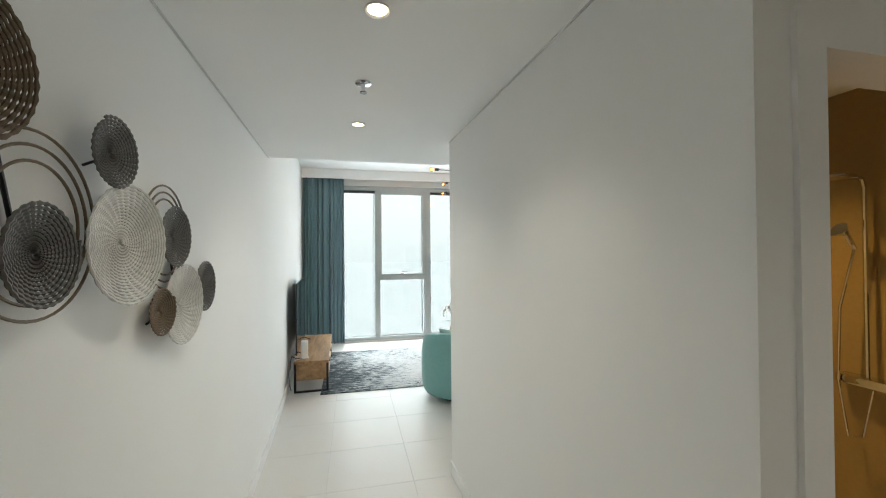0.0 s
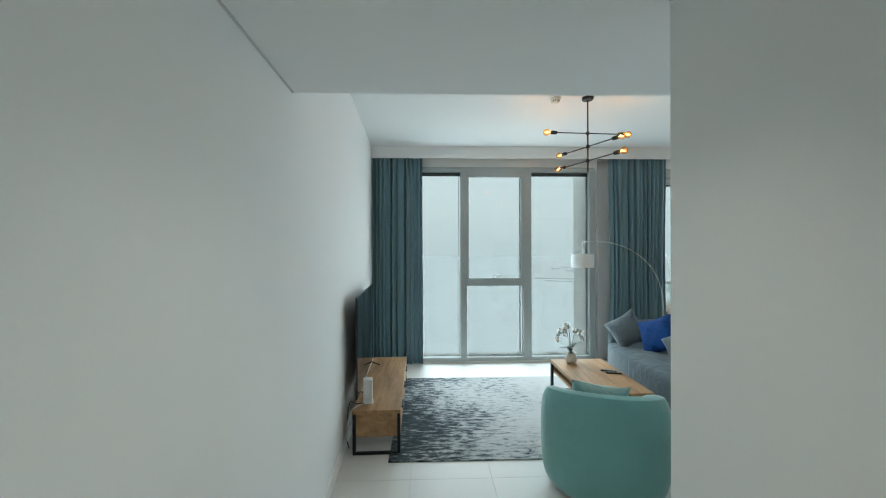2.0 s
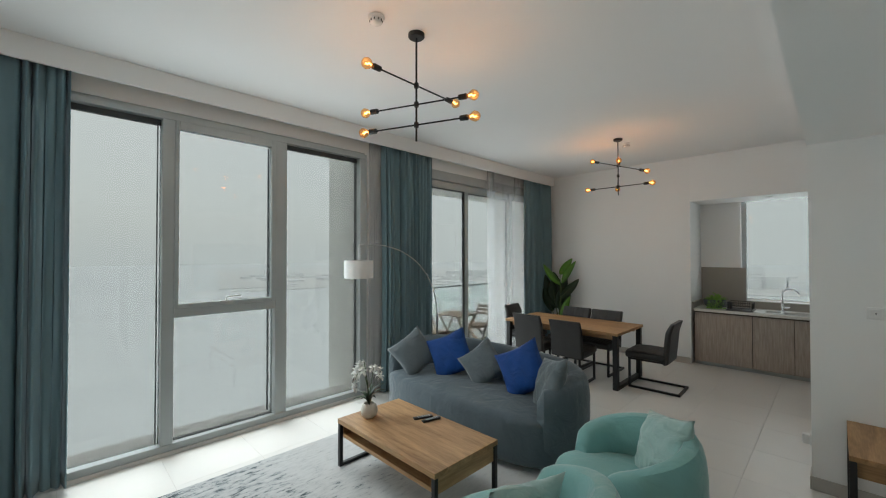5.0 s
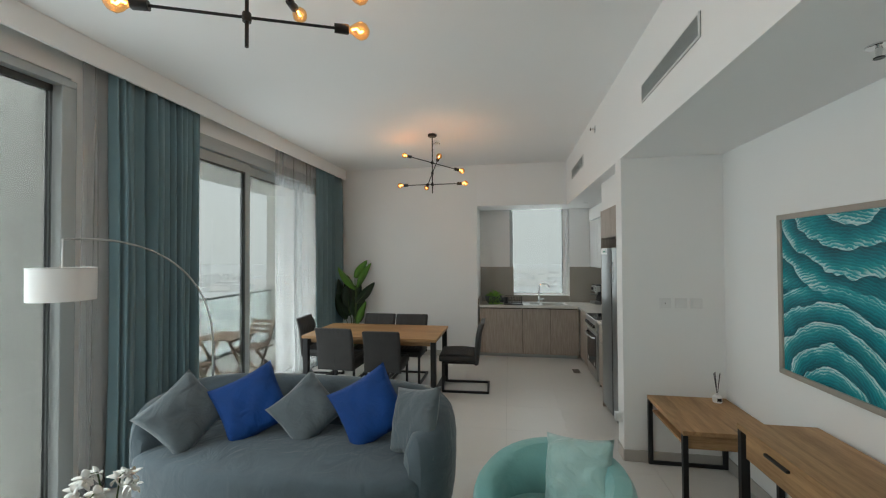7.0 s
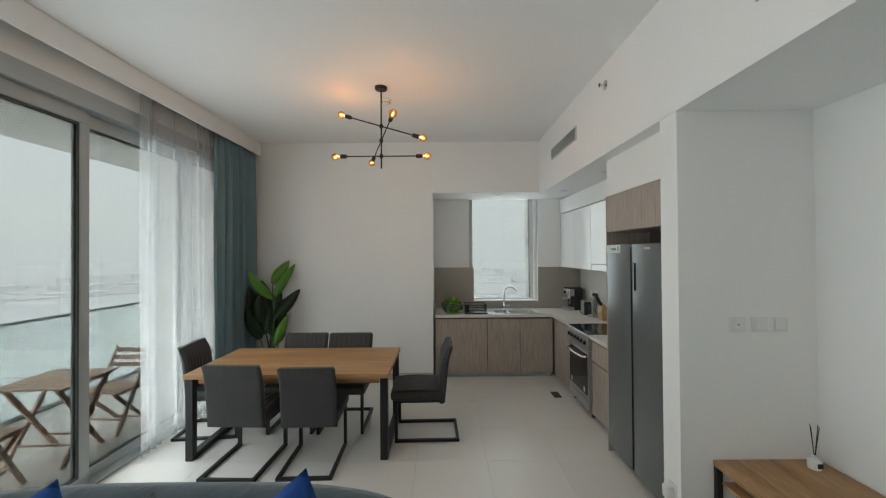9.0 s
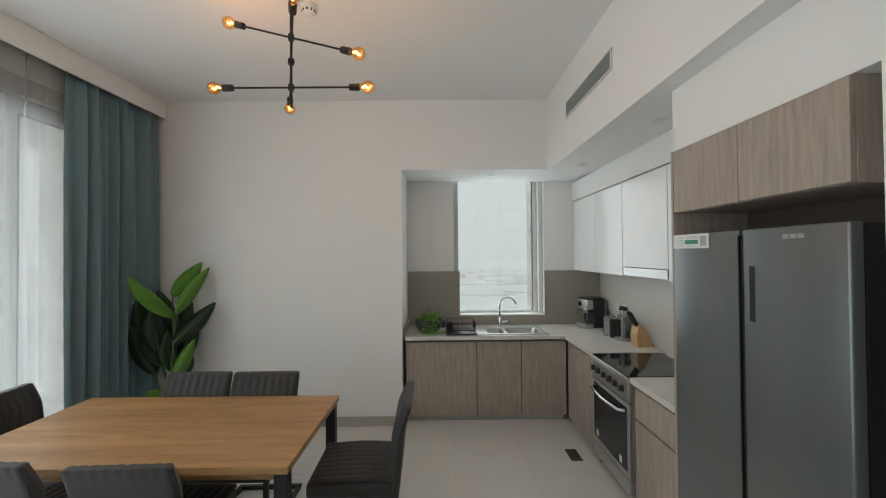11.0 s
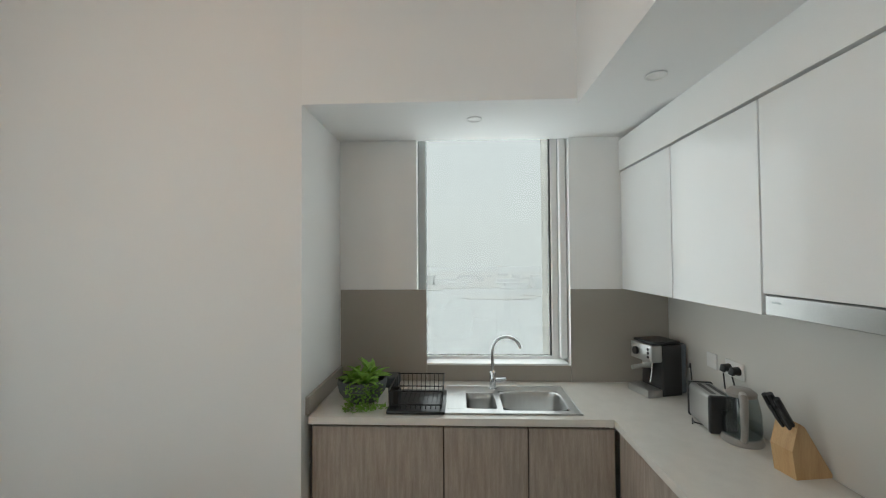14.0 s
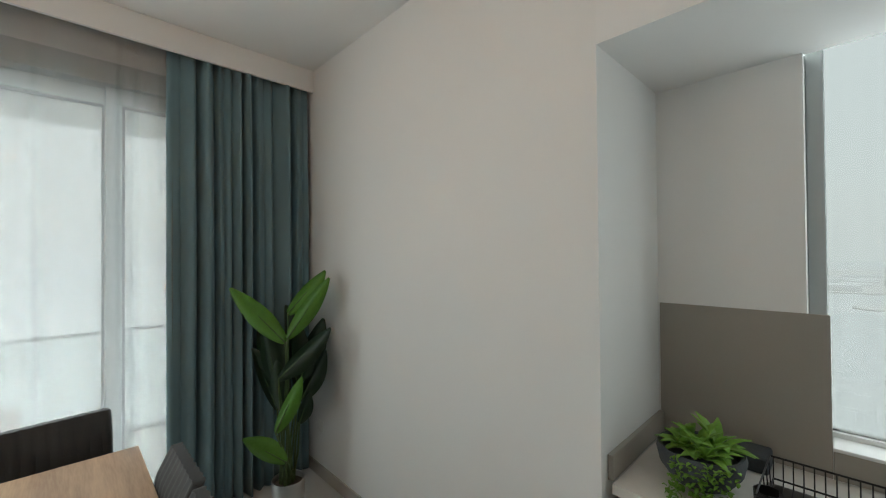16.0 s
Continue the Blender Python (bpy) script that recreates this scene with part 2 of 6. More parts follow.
def wave_paint(name):
    """Abstract teal canvas: two fans of brushed arcs, with pale crests that break off."""
    m = bpy.data.materials.new(name)
    m.use_nodes = True
    nt = m.node_tree
    b = nt.nodes["Principled BSDF"]
    co = nt.nodes.new("ShaderNodeTexCoord")

    def arcs(location, scale, distort):
        mp = nt.nodes.new("ShaderNodeMapping")
        mp.inputs["Location"].default_value = location
        nt.links.new(co.outputs["Object"], mp.inputs["Vector"])
        w = nt.nodes.new("ShaderNodeTexWave")
        w.wave_type, w.rings_direction, w.wave_profile = "RINGS", "Y", "SAW"
        w.inputs["Scale"].default_value, w.inputs["Distortion"].default_value = scale, distort
        w.inputs["Detail"].default_value, w.inputs["Detail Scale"].default_value, w.inputs["Detail Roughness"].default_value = 3.0, 1.3, 0.6
        nt.links.new(mp.outputs[0], w.inputs["Vector"])
        return w.outputs["Fac"]

    low, high, fine = arcs((-0.30, 0, 0.62), 2.6, 4.0), arcs((-0.1, 0, -0.85), 2.2, 5.0), arcs((-0.30, 0, 0.62), 17.0, 8.0)
    sx = nt.nodes.new("ShaderNodeSeparateXYZ")
    nt.links.new(co.outputs["Object"], sx.inputs[0])
    up = nt.nodes.new("ShaderNodeMapRange")
    up.inputs["From Min"].default_value, up.inputs["From Max"].default_value = 0.0, 0.12
    nt.links.new(sx.outputs["Z"], up.inputs["Value"])
    mx = nt.nodes.new("ShaderNodeMix")
    nt.links.new(up.outputs[0], mx.inputs["Factor"])
    nt.links.new(low, mx.inputs["A"])
    nt.links.new(high, mx.inputs["B"])
    n = nt.nodes.new("ShaderNodeTexNoise")
    n.inputs["Scale"].default_value, n.inputs["Detail"].default_value = 5, 5
    nt.links.new(co.outputs["Object"], n.inputs["Vector"])
    fn = nt.nodes.new("ShaderNodeMath")
    fn.operation = "MULTIPLY_ADD"
    fn.inputs[1].default_value = 0.42
    nt.links.new(fine, fn.inputs[0])
    nt.links.new(mx.outputs["Result"], fn.inputs[2])
    nn = nt.nodes.new("ShaderNodeMath")
    nn.operation = "MULTIPLY_ADD"
    nn.inputs[1].default_value = 0.75
    nt.links.new(n.outputs["Fac"], nn.inputs[0])
    nt.links.new(fn.outputs[0], nn.inputs[2])
    ramp = nt.nodes.new("ShaderNodeValToRGB")
    el = ramp.color_ramp.elements
    sc = nt.nodes.new("ShaderNodeMath")
    sc.operation = "MULTIPLY"
    sc.inputs[1].default_value = 0.5
    nt.links.new(nn.outputs[0], sc.inputs[0])
    el[0].position, el[0].color = 0.18, (0.0, 0.045, 0.07, 1)
    el[1].position, el[1].color = 0.90, (0.70, 0.80, 0.79, 1)
    for p, c in ((0.36, (0.0, 0.14, 0.18, 1)), (0.55, (0.0, 0.24, 0.285, 1)), (0.68, (0.02, 0.36, 0.40, 1)), (0.76, (0.40, 0.64, 0.65, 1))):
        e = el.new(p)
        e.color = c
    nt.links.new(sc.outputs[0], ramp.inputs["Fac"])
    nt.links.new(ramp.outputs["Color"], b.inputs["Base Color"])
    b.inputs["Roughness"].default_value = 0.35
    bp = nt.nodes.new("ShaderNodeBump")
    bp.inputs["Strength"].default_value, bp.inputs["Distance"].default_value = 0.3, 0.004
    nt.links.new(fn.outputs[0], bp.inputs["Height"])
    nt.links.new(bp.outputs[0], b.inputs["Normal"])
    return m


M_WALL = mat("white_wall_paint", (0.86, 0.86, 0.85), 0.75, vary=0.02, scale=1.2, fine=220, bump=0.04)
M_CEIL = mat("white_ceiling_paint", (0.87, 0.87, 0.865), 0.85, vary=0.015, scale=1.0, fine=200, bump=0.03)
M_TILE = mat("pale_porcelain_tile", (0.72, 0.70, 0.665), 0.34, vary=0.03, scale=2.2, fine=60, bump=0.006, per_object=0.12)
M_GROUT = mat("grey_grout", (0.47, 0.455, 0.43), 0.9, vary=0.1)
M_SKIRT = mat("beige_tile_skirting", (0.47, 0.445, 0.41), 0.4, vary=0.04)
M_ALU = mat("grey_powder_coated_aluminium", (0.42, 0.45, 0.45), 0.45, metal=0.25, vary=0.03)
M_ALU_DARK = mat("dark_rubber_gasket", (0.06, 0.066, 0.068), 0.6, vary=0.1)
M_GLASS = glass("solar_control_window_glass", (0.246, 0.25, 0.249))
M_BALU = glass("balcony_glass", (0.93, 0.96, 0.955), 0.4)
M_CURT = mat("teal_grey_curtain_cloth", (0.160, 0.252, 0.285), 0.8, vary=0.1, scale=3, fine=350, bump=0.15, sheen=0.12)
M_SHEER = sheer_cloth("white_voile")
M_OAK_Y = wood("oak_laminate_long", (0.23, 0.12, 0.045), (0.52, 0.315, 0.15), "Y")
M_OAK_X = wood("oak_laminate_cross", (0.23, 0.12, 0.045), (0.52, 0.315, 0.15), "X")
M_OAK_T = wood("oak_dining_top", (0.27, 0.135, 0.05), (0.46, 0.265, 0.115), "Y")
M_CAB = wood("taupe_wood_laminate", (0.30, 0.25, 0.208), (0.46, 0.395, 0.342), "Z", grain=4.0, rough=0.55, knots=False)
M_CAB_DARK = mat("dark_brown_parts_and_shade", (0.09, 0.07, 0.055), 0.6, vary=0.1)
M_BLACK = mat("black_powder_coated_steel", (0.016, 0.016, 0.017), 0.42, metal=0.3, vary=0.15)
M_SOFA = mat("slate_grey_velvet", (0.088, 0.118, 0.138), 0.85, vary=0.16, scale=5, fine=400, bump=0.12, sheen=0.28, crease=0.35)
M_CUSH_G = mat("grey_cushion_linen", (0.118, 0.146, 0.162), 0.9, vary=0.12, scale=7, fine=450, bump=0.2, sheen=0.3, crease=0.5)
M_CUSH_B = mat("royal_blue_velvet", (0.0, 0.05, 0.24), 0.8, vary=0.2, scale=7, fine=400, bump=0.1, sheen=0.0, crease=0.5)
M_MINT = mat("mint_teal_velvet", (0.215, 0.44, 0.425), 0.8, vary=0.1, scale=4, fine=400, bump=0.1, sheen=0.5, crease=0.22)
M_MINT_C = mat("mint_satin_cushion", (0.34, 0.52, 0.495), 0.5, vary=0.08, scale=6, fine=300, bump=0.1, sheen=0.4, crease=0.7)
M_RUG = rug_cloth("distressed_grey_rug")
M_CHAIR = mat("charcoal_faux_suede", (0.032, 0.031, 0.031), 0.65, vary=0.25, scale=9, fine=300, bump=0.15, sheen=0.12)
M_STEEL = mat("brushed_stainless_steel", (0.52, 0.52, 0.51), 0.3, metal=0.95, vary=0.06, scale=4, fine=160, bump=0.03, stretch=(1, 14, 1))
M_CHROME = mat("polished_chrome", (0.75, 0.76, 0.77), 0.08, metal=1.0, vary=0.02, bump=0)
M_FRIDGE = mat("dark_steel_fridge_front", (0.20, 0.215, 0.22), 0.33, metal=0.75, vary=0.05, scale=3, fine=140, bump=0.02, stretch=(14, 1, 1))
M_STONE = mat("cream_quartz_worktop", (0.70, 0.675, 0.63), 0.25, vary=0.05, scale=14, fine=180, bump=0.01)
M_SPLASH = mat("taupe_splashback_panel", (0.35, 0.325, 0.285), 0.35, vary=0.03, scale=3, fine=90, bump=0.01)
M_GLOSSW = mat("white_gloss_cabinet_door", (0.86, 0.87, 0.87), 0.18, vary=0.01, bump=0.0, coat=0.3)
M_WHITEP = mat("white_plastic", (0.78, 0.78, 0.77), 0.35, vary=0.03, bump=0)
M_BLACKP = mat("black_plastic", (0.014, 0.014, 0.015), 0.3, vary=0.15, bump=0.02)
M_BLACKG = mat("black_glass", (0.008, 0.009, 0.010), 0.06, vary=0.1, bump=0)
M_LEAF = mat("leaf_green_with_shade", (0.008, 0.026, 0.007), 0.4, vary=0.35, scale=8, fine=40, bump=0.1, per_object=0.2)
M_SUCC = mat("yellow_green_succulent_leaf", (0.17, 0.34, 0.04), 0.5, vary=0.3, scale=20, fine=80, bump=0.1, per_object=0.3)
M_LEAF_L = mat("leaf_green_lit", (0.08, 0.215, 0.018), 0.45, vary=0.3, scale=12, fine=60, bump=0.1, per_object=0.2)
M_STEM = mat("green_stem", (0.06, 0.10, 0.03), 0.6, vary=0.2)
M_PETAL = mat("white_orchid_petal", (0.80, 0.79, 0.76), 0.6, vary=0.04)
M_CERAM = mat("cream_ceramic", (0.66, 0.62, 0.55), 0.4, vary=0.05)
M_CONCB = mat("dark_grey_stone_bowl", (0.075, 0.085, 0.095), 0.8, vary=0.25, scale=14, fine=90, bump=0.3)
M_TEAK = wood("teak_slats", (0.62, 0.43, 0.31), (0.78, 0.60, 0.47), "X", grain=2.0, rough=0.65)
M_BAMB = wood("pale_bamboo", (0.46, 0.28, 0.13), (0.60, 0.40, 0.20), "Z", grain=2.5, rough=0.5, knots=False)
M_BALC = mat("pale_balcony_tile", (0.78, 0.77, 0.74), 0.6, vary=0.05, scale=3, fine=60)
M_FIN = mat("beige_facade_paint", (0.86, 0.84, 0.79), 0.8, vary=0.03, scale=1.0)
M_SHADE = mat("white_lamp_shade_cloth", (0.80, 0.80, 0.79), 0.8, vary=0.02, fine=300)
M_FRAMEP = mat("silver_wood_picture_frame", (0.42, 0.38, 0.33), 0.4, metal=0.3, vary=0.1)
M_PAINT = wave_paint("teal_wave_canvas")
M_BULB = glow("warm_filament_bulb", (1.0, 0.55, 0.18), 5.0)
M_BULBG = glass("amber_bulb_glass", (1.0, 0.72, 0.42), 0.9)
M_DOWN = glow("warm_downlight_lens", (1.0, 0.80, 0.52), 3.0)
M_DISCG = mat("dark_woven_wire", (0.13, 0.125, 0.115), 0.5, metal=0.3, vary=0.35, scale=20, fine=220, bump=0.3)
M_DISCB = mat("bronze_woven_wire", (0.17, 0.125, 0.08), 0.5, metal=0.35, vary=0.4, scale=16, fine=220, bump=0.3)
M_DISCW = mat("whitewashed_woven_wire", (0.68, 0.67, 0.64), 0.6, metal=0.15, vary=0.25, scale=16, fine=220, bump=0.3)
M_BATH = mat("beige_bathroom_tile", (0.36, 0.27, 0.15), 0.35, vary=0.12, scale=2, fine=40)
# distance haze is put into these three pale base colours
M_SEA = mat("sea_haze_tinted", (0.82, 0.84, 0.84), 0.7, vary=0.008, scale=0.01, fine=0.2, bump=0.0)
M_LAND = mat("far_land_haze_tinted", (0.80, 0.79, 0.77), 0.95, vary=0.06, scale=0.012, fine=0.05, bump=0.0)
M_CITY = mat("far_buildings_haze_tinted", (0.88, 0.89, 0.89), 0.95, vary=0.05, scale=0.01, fine=0.05, bump=0.0, per_object=0.3)

# ---- mesh helpers ----


def done(name, bm, material, smooth=False):
    me = bpy.data.meshes.new(name)
    bmesh.ops.recalc_face_normals(bm, faces=bm.faces)
    bm.to_mesh(me)
    bm.free()
    me.materials.append(material)
    if smooth:
        me.shade_smooth()
        if hasattr(me, "set_sharp_from_angle"):
            me.set_sharp_from_angle(angle=radians(40))
    return me


def part(name, bm, material, parent, label="", smooth=False):
    ob = new(name, done(name, bm, material, smooth))
    ob.parent = parent
    return tagged(ob, label) if label else ob


def thing(name, x, y, z, rz, label, category, group=""):
    ob = new(name)
    ob.empty_display_size = 0.1
    ob.matrix_basis = pose(x, y, z, 0, 0, rz)
    return tagged(ob, label, category, group)


def structure(name, bm, material, label, category="", smooth=False):
    return tagged(new(name, done(name, bm, material, smooth)), label, category or name.split("_")[0], "", "structure")


def box(bm, x0, x1, y0, y1, z0, z1, bevel=0.0, segments=2):
    vs = [bm.verts.new((x, y, z)) for z in (z0, z1) for x, y in ((x0, y0), (x1, y0), (x1, y1), (x0, y1))]
    fs = [bm.faces.new([vs[i] for i in f]) for f in ((3, 2, 1, 0), (4, 5, 6, 7), (0, 1, 5, 4), (1, 2, 6, 5), (2, 3, 7, 6), (3, 0, 4, 7))]
    if bevel:
        es = list({e for f in fs for e in f.edges})
        bmesh.ops.bevel(bm, geom=es, offset=bevel, segments=segments, affect="EDGES", profile=0.5)
    return bm


def B(*a, **k):
    return box(bmesh.new(), *a, **k)


def prism(bm, pts, z0, z1):
    lo = [bm.verts.new((x, y, z0)) for x, y in pts]
    hi = [bm.verts.new((x, y, z1)) for x, y in pts]
    bm.faces.new(lo[::-1])
    bm.faces.new(hi)
    for i in range(len(pts)):
        j = (i + 1) % len(pts)
        bm.faces.new((lo[i], lo[j], hi[j], hi[i]))
    return bm


def lathe(bm, profile, cx=0, cy=0, cz=0, seg=24):
    rings = []
    for r, z in profile:
        if r < 1e-5:
            rings.append([bm.verts.new((cx, cy, cz + z))])
        else:
            rings.append([bm.verts.new((cx + r * math.cos(2 * math.pi * k / seg), cy + r * math.sin(2 * math.pi * k / seg), cz + z)) for k in range(seg)])
    for a, b in zip(rings, rings[1:]):
        for k in range(seg):
            j = (k + 1) % seg
            if len(a) == 1 and len(b) > 1:
                bm.faces.new((a[0], b[k], b[j]))
            elif len(b) == 1 and len(a) > 1:
                bm.faces.new((a[k], a[j], b[0]))
            elif len(a) > 1:
                bm.faces.new((a[k], a[j], b[j], b[k]))
    return bm


def tube(bm, pts, r, seg=8, closed=False, square=False):
    pts = [Vector(p) for p in pts]
    n = len(pts)
    rings = []
    up0 = None
    for i, p in enumerate(pts):
        a = pts[(i - 1) % n] if closed or i > 0 else p
        b = pts[(i + 1) % n] if closed or i < n - 1 else p
        t = (b - a).normalized()
        if up0 is None:
            up0 = Vector((0, 0, 1)) if abs(t.z) < 0.9 else Vector((1, 0, 0))
        side = t.cross(up0)
        side = side.normalized() if side.length > 1e-6 else Vector((0, 1, 0))
        up = side.cross(t).normalized()
        up0 = up
        rad = r[i] if isinstance(r, (list, tuple)) else r
        k0 = math.pi / 4 if square else 0
        m = 4 if square else seg
        f = rad * (1.41421 if square else 1)
        miter = 1.0
        if 0 < i < n - 1 and square:
            d1, d2 = (p - a).normalized(), (b - p).normalized()
            miter = 1 / max(0.5, math.cos(d1.angle(d2, 0) / 2))
        rings.append([bm.verts.new(p + side * f * math.cos(k0 + 2 * math.pi * k / m) * miter + up * f * math.sin(k0 + 2 * math.pi * k / m)) for k in range(m)])
    m = len(rings[0])
    pairs = list(zip(rings, rings[1:])) + ([(rings[-1], rings[0])] if closed else [])
    for a, b in pairs:
        for k in range(m):
            bm.faces.new((a[k], a[(k + 1) % m], b[(k + 1) % m], b[k]))
    if not closed:
        bm.faces.new(rings[0][::-1])
        bm.faces.new(rings[-1])
    return bm


def T(pts, r, seg=8, closed=False, square=False):
    return tube(bmesh.new(), pts, r, seg, closed, square)


def L(profile, cx=0, cy=0, cz=0, seg=24):
    return lathe(bmesh.new(), profile, cx, cy, cz, seg)


def grid_surface(bm, nu, nv, fn):
    vs = [[bm.verts.new(fn(i / nu, j / nv)) for j in range(nv + 1)] for i in range(nu + 1)]
    for i in range(nu):
        for j in range(nv):
            bm.faces.new((vs[i][j], vs[i + 1][j], vs[i + 1][j + 1], vs[i][j + 1]))
    return vs


def bar(bm, a, b, w, h):
    """A straight rectangular bar from a to b, w wide and h deep."""
    a, b = Vector(a), Vector(b)
    t = (b - a).normalized()
    up = Vector((0, 0, 1)) if abs(t.z) < 0.95 else Vector((1, 0, 0))
    s = t.cross(up).normalized()
    u = s.cross(t)
    vs = [bm.verts.new(p + s * i * w / 2 + u * j * h / 2) for p in (a, b) for i, j in ((-1, -1), (1, -1), (1, 1), (-1, 1))]
    for f in ((3, 2, 1, 0), (4, 5, 6, 7), (0, 1, 5, 4), (1, 2, 6, 5), (2, 3, 7, 6), (3, 0, 4, 7)):
        bm.faces.new([vs[i] for i in f])
    return bm


def BAR(a, b, w, h):
    return bar(bmesh.new(), a, b, w, h)

# ---- the large structure ----
CEIL, LOW, FACE = 3.43, 2.662, 4.435  # main ceiling, lowered ceiling, the bulkhead's front
FAR, BACK, SIDE = 7.565, 8.275, 3.59  # dining end wall, kitchen window wall, splashback wall


def left_x(y):
    return -0.433 - (0.047 if y > 4.45 else 0.028) * (y - 4.45)


def right_x(y):
    return 1.090 - 0.035 * (y - 3.636)


structure("wall_west", prism(bmesh.new(), [(left_x(-1.2), -1.2), (left_x(4.45), 4.45), (left_x(8.9), 8.9), (left_x(8.9) - 0.2, 8.9), (left_x(4.45) - 0.2, 4.45), (left_x(-1.2) - 0.2, -1.2)], 0, CEIL), M_WALL, "long white painted corridor and living room wall", "wall")
structure("wall_corridor", prism(bmesh.new(), [(right_x(1.3), 1.245), (right_x(1.3) + 0.13, 1.365), (right_x(3.636) + 0.14, 3.636), (right_x(3.636), 3.636)], 0, LOW), M_WALL, "white painted wall beside the entrance corridor", "wall")
bm = B(right_x(1.3) + 0.002, 1.329, 1.246, 1.365, 0, LOW)
box(bm, 2.33, 3.2, 1.246, 1.365, 0, LOW)
box(bm, 1.329, 2.33, 1.246, 1.365, 2.29, LOW)
structure("wall_bathroom", bm, M_WALL, "white wall around the bathroom doorway", "wall")
structure("wall_south", B(right_x(3.636) + 0.14, 4.25, 3.46, 3.61, 0, LOW), M_WALL, "white wall behind the desk and picture", "wall")
structure("wall_stub", B(4.25, 4.43, 3.46, 4.43, 0, LOW), M_WALL, "white wall end beside the fridge", "wall")
structure("wall_kitchen_side", B(4.43, 8.5, 3.42, SIDE, 0, LOW), M_WALL, "white kitchen side wall", "wall")
structure("wall_east", B(FAR, 8.5, 5.98, 8.9, 0, CEIL), M_WALL, "white wall behind the dining table", "wall")
bm = B(BACK, 8.5, 3.5, 4.29, 0, LOW + 0.05)
box(bm, BACK, 8.5, 5.405, 5.98, 0, LOW + 0.05)
box(bm, BACK, 8.5, 4.29, 5.405, 0, 1.035)
box(bm, 8.301, 8.5, 3.62, 5.98, 2.80, CEIL)
structure("wall_kitchen_window", bm, M_WALL, "white kitchen wall with a tall window", "wall")
bm = B(left_x(8.7) - 0.2, -0.2, 8.62, 8.82, 0, CEIL)
box(bm, -0.2, 2.96, 8.62, 8.82, 3.14, CEIL)
box(bm, 2.96, 3.5, 8.62, 8.82, 0, CEIL)
box(bm, 3.5, 7.0, 8.62, 8.82, 3.12, CEIL)
box(bm, 7.0, FAR, 8.62, 8.82, 0, CEIL)
structure("wall_north", bm, M_WALL, "white facade wall with large windows", "wall")
structure("wall_entrance", B(left_x(-1.2) - 0.2, 3.2, -1.35, -1.2, 0, LOW), M_WALL, "white wall at the entrance end", "wall")
structure("wall_hall_side", B(3.2, 3.35, -1.2, 3.45, 0, LOW), M_WALL, "white side hall wall", "wall")
structure("ceiling_main", B(-1.0, FAR, FACE, 8.9, CEIL, CEIL + 0.15), M_CEIL, "flat white living room ceiling", "ceiling")
structure("ceiling_low", B(-1.0, FAR, -1.35, FACE, LOW, CEIL + 0.15), M_CEIL, "lowered white ceiling over corridor and kitchen", "ceiling")
structure("ceiling_nook", B(FAR, 8.30, 3.45, 5.98, LOW + 0.03, CEIL + 0.15), M_CEIL, "lowered white ceiling over the kitchen sink", "ceiling")
structure("curtain_pelmet", B(left_x(8.46) + 0.002, FAR - 0.002, 8.46, 8.485, 3.245, CEIL, bevel=0.003), M_CEIL, "white curtain pelmet along the windows", "pelmet")
bm = bmesh.new()
box(bm, FAR - 0.012, FAR, 5.985, 8.6, 0.0, 0.10, bevel=0.002)
box(bm, 1.3, 4.236, 3.61, 3.622, 0.0, 0.10, bevel=0.002)
box(bm, 4.238, 4.25, 3.624, 4.43, 0.0, 0.10, bevel=0.002)
box(bm, 4.238, 4.43, 4.432, 4.442, 0.0, 0.10, bevel=0.002)
structure("baseboard", bm, M_SKIRT, "low beige tile skirting along the walls", "baseboard")
bm = prism(bmesh.new(), [(left_x(0), 0), (left_x(4.45), 4.45), (left_x(8.6), 8.6), (left_x(8.6) + 0.012, 8.6), (left_x(4.45) + 0.012, 4.45), (left_x(0) + 0.012, 0)], 0, 0.10)
prism(bm, [(right_x(1.31) - 0.012, 1.31), (right_x(1.31), 1.31), (right_x(3.636), 3.636), (right_x(3.636) - 0.012, 3.636)], 0, 0.10)
structure("baseboard_corridor", bm, M_WALL, "white skirting of the corridor walls", "baseboard")
# thin raised strip under the corridor ceiling, its grey painted as a shadow line
bm = prism(bmesh.new(), [(left_x(-1), -1), (left_x(FACE - 0.01), FACE - 0.01), (left_x(FACE - 0.01) + 0.008, FACE - 0.01), (left_x(-1) + 0.008, -1)], LOW - 0.008, LOW)
prism(bm, [(right_x(1.31) - 0.008, 1.31), (right_x(1.31), 1.31), (right_x(3.63), 3.63), (right_x(3.63) - 0.008, 3.63)], LOW - 0.008, LOW)
structure("trim_shadow_gap", bm, mat("shadow_line_grey", (0.62, 0.62, 0.61), 0.8, vary=0.03), "raised grey strip painted as shadow under the corridor ceiling", "trim")
floor = structure("floor", B(-1.0, 8.5, -1.35, 8.85, -0.16, -0.006), M_GROUT, "pale large-format tiled floor", "floor")

# window and door frames
win = structure("window_1", B(-0.2, 2.96, 8.630, 8.710, 3.105, 3.14), M_ALU, "tall grey aluminium window with an opening sash", "window")


def frame_part(parent, *a, name="frame_bar", material=None, bevel=0.006):
    return part(name, B(*a, bevel=bevel), material or M_ALU, parent)


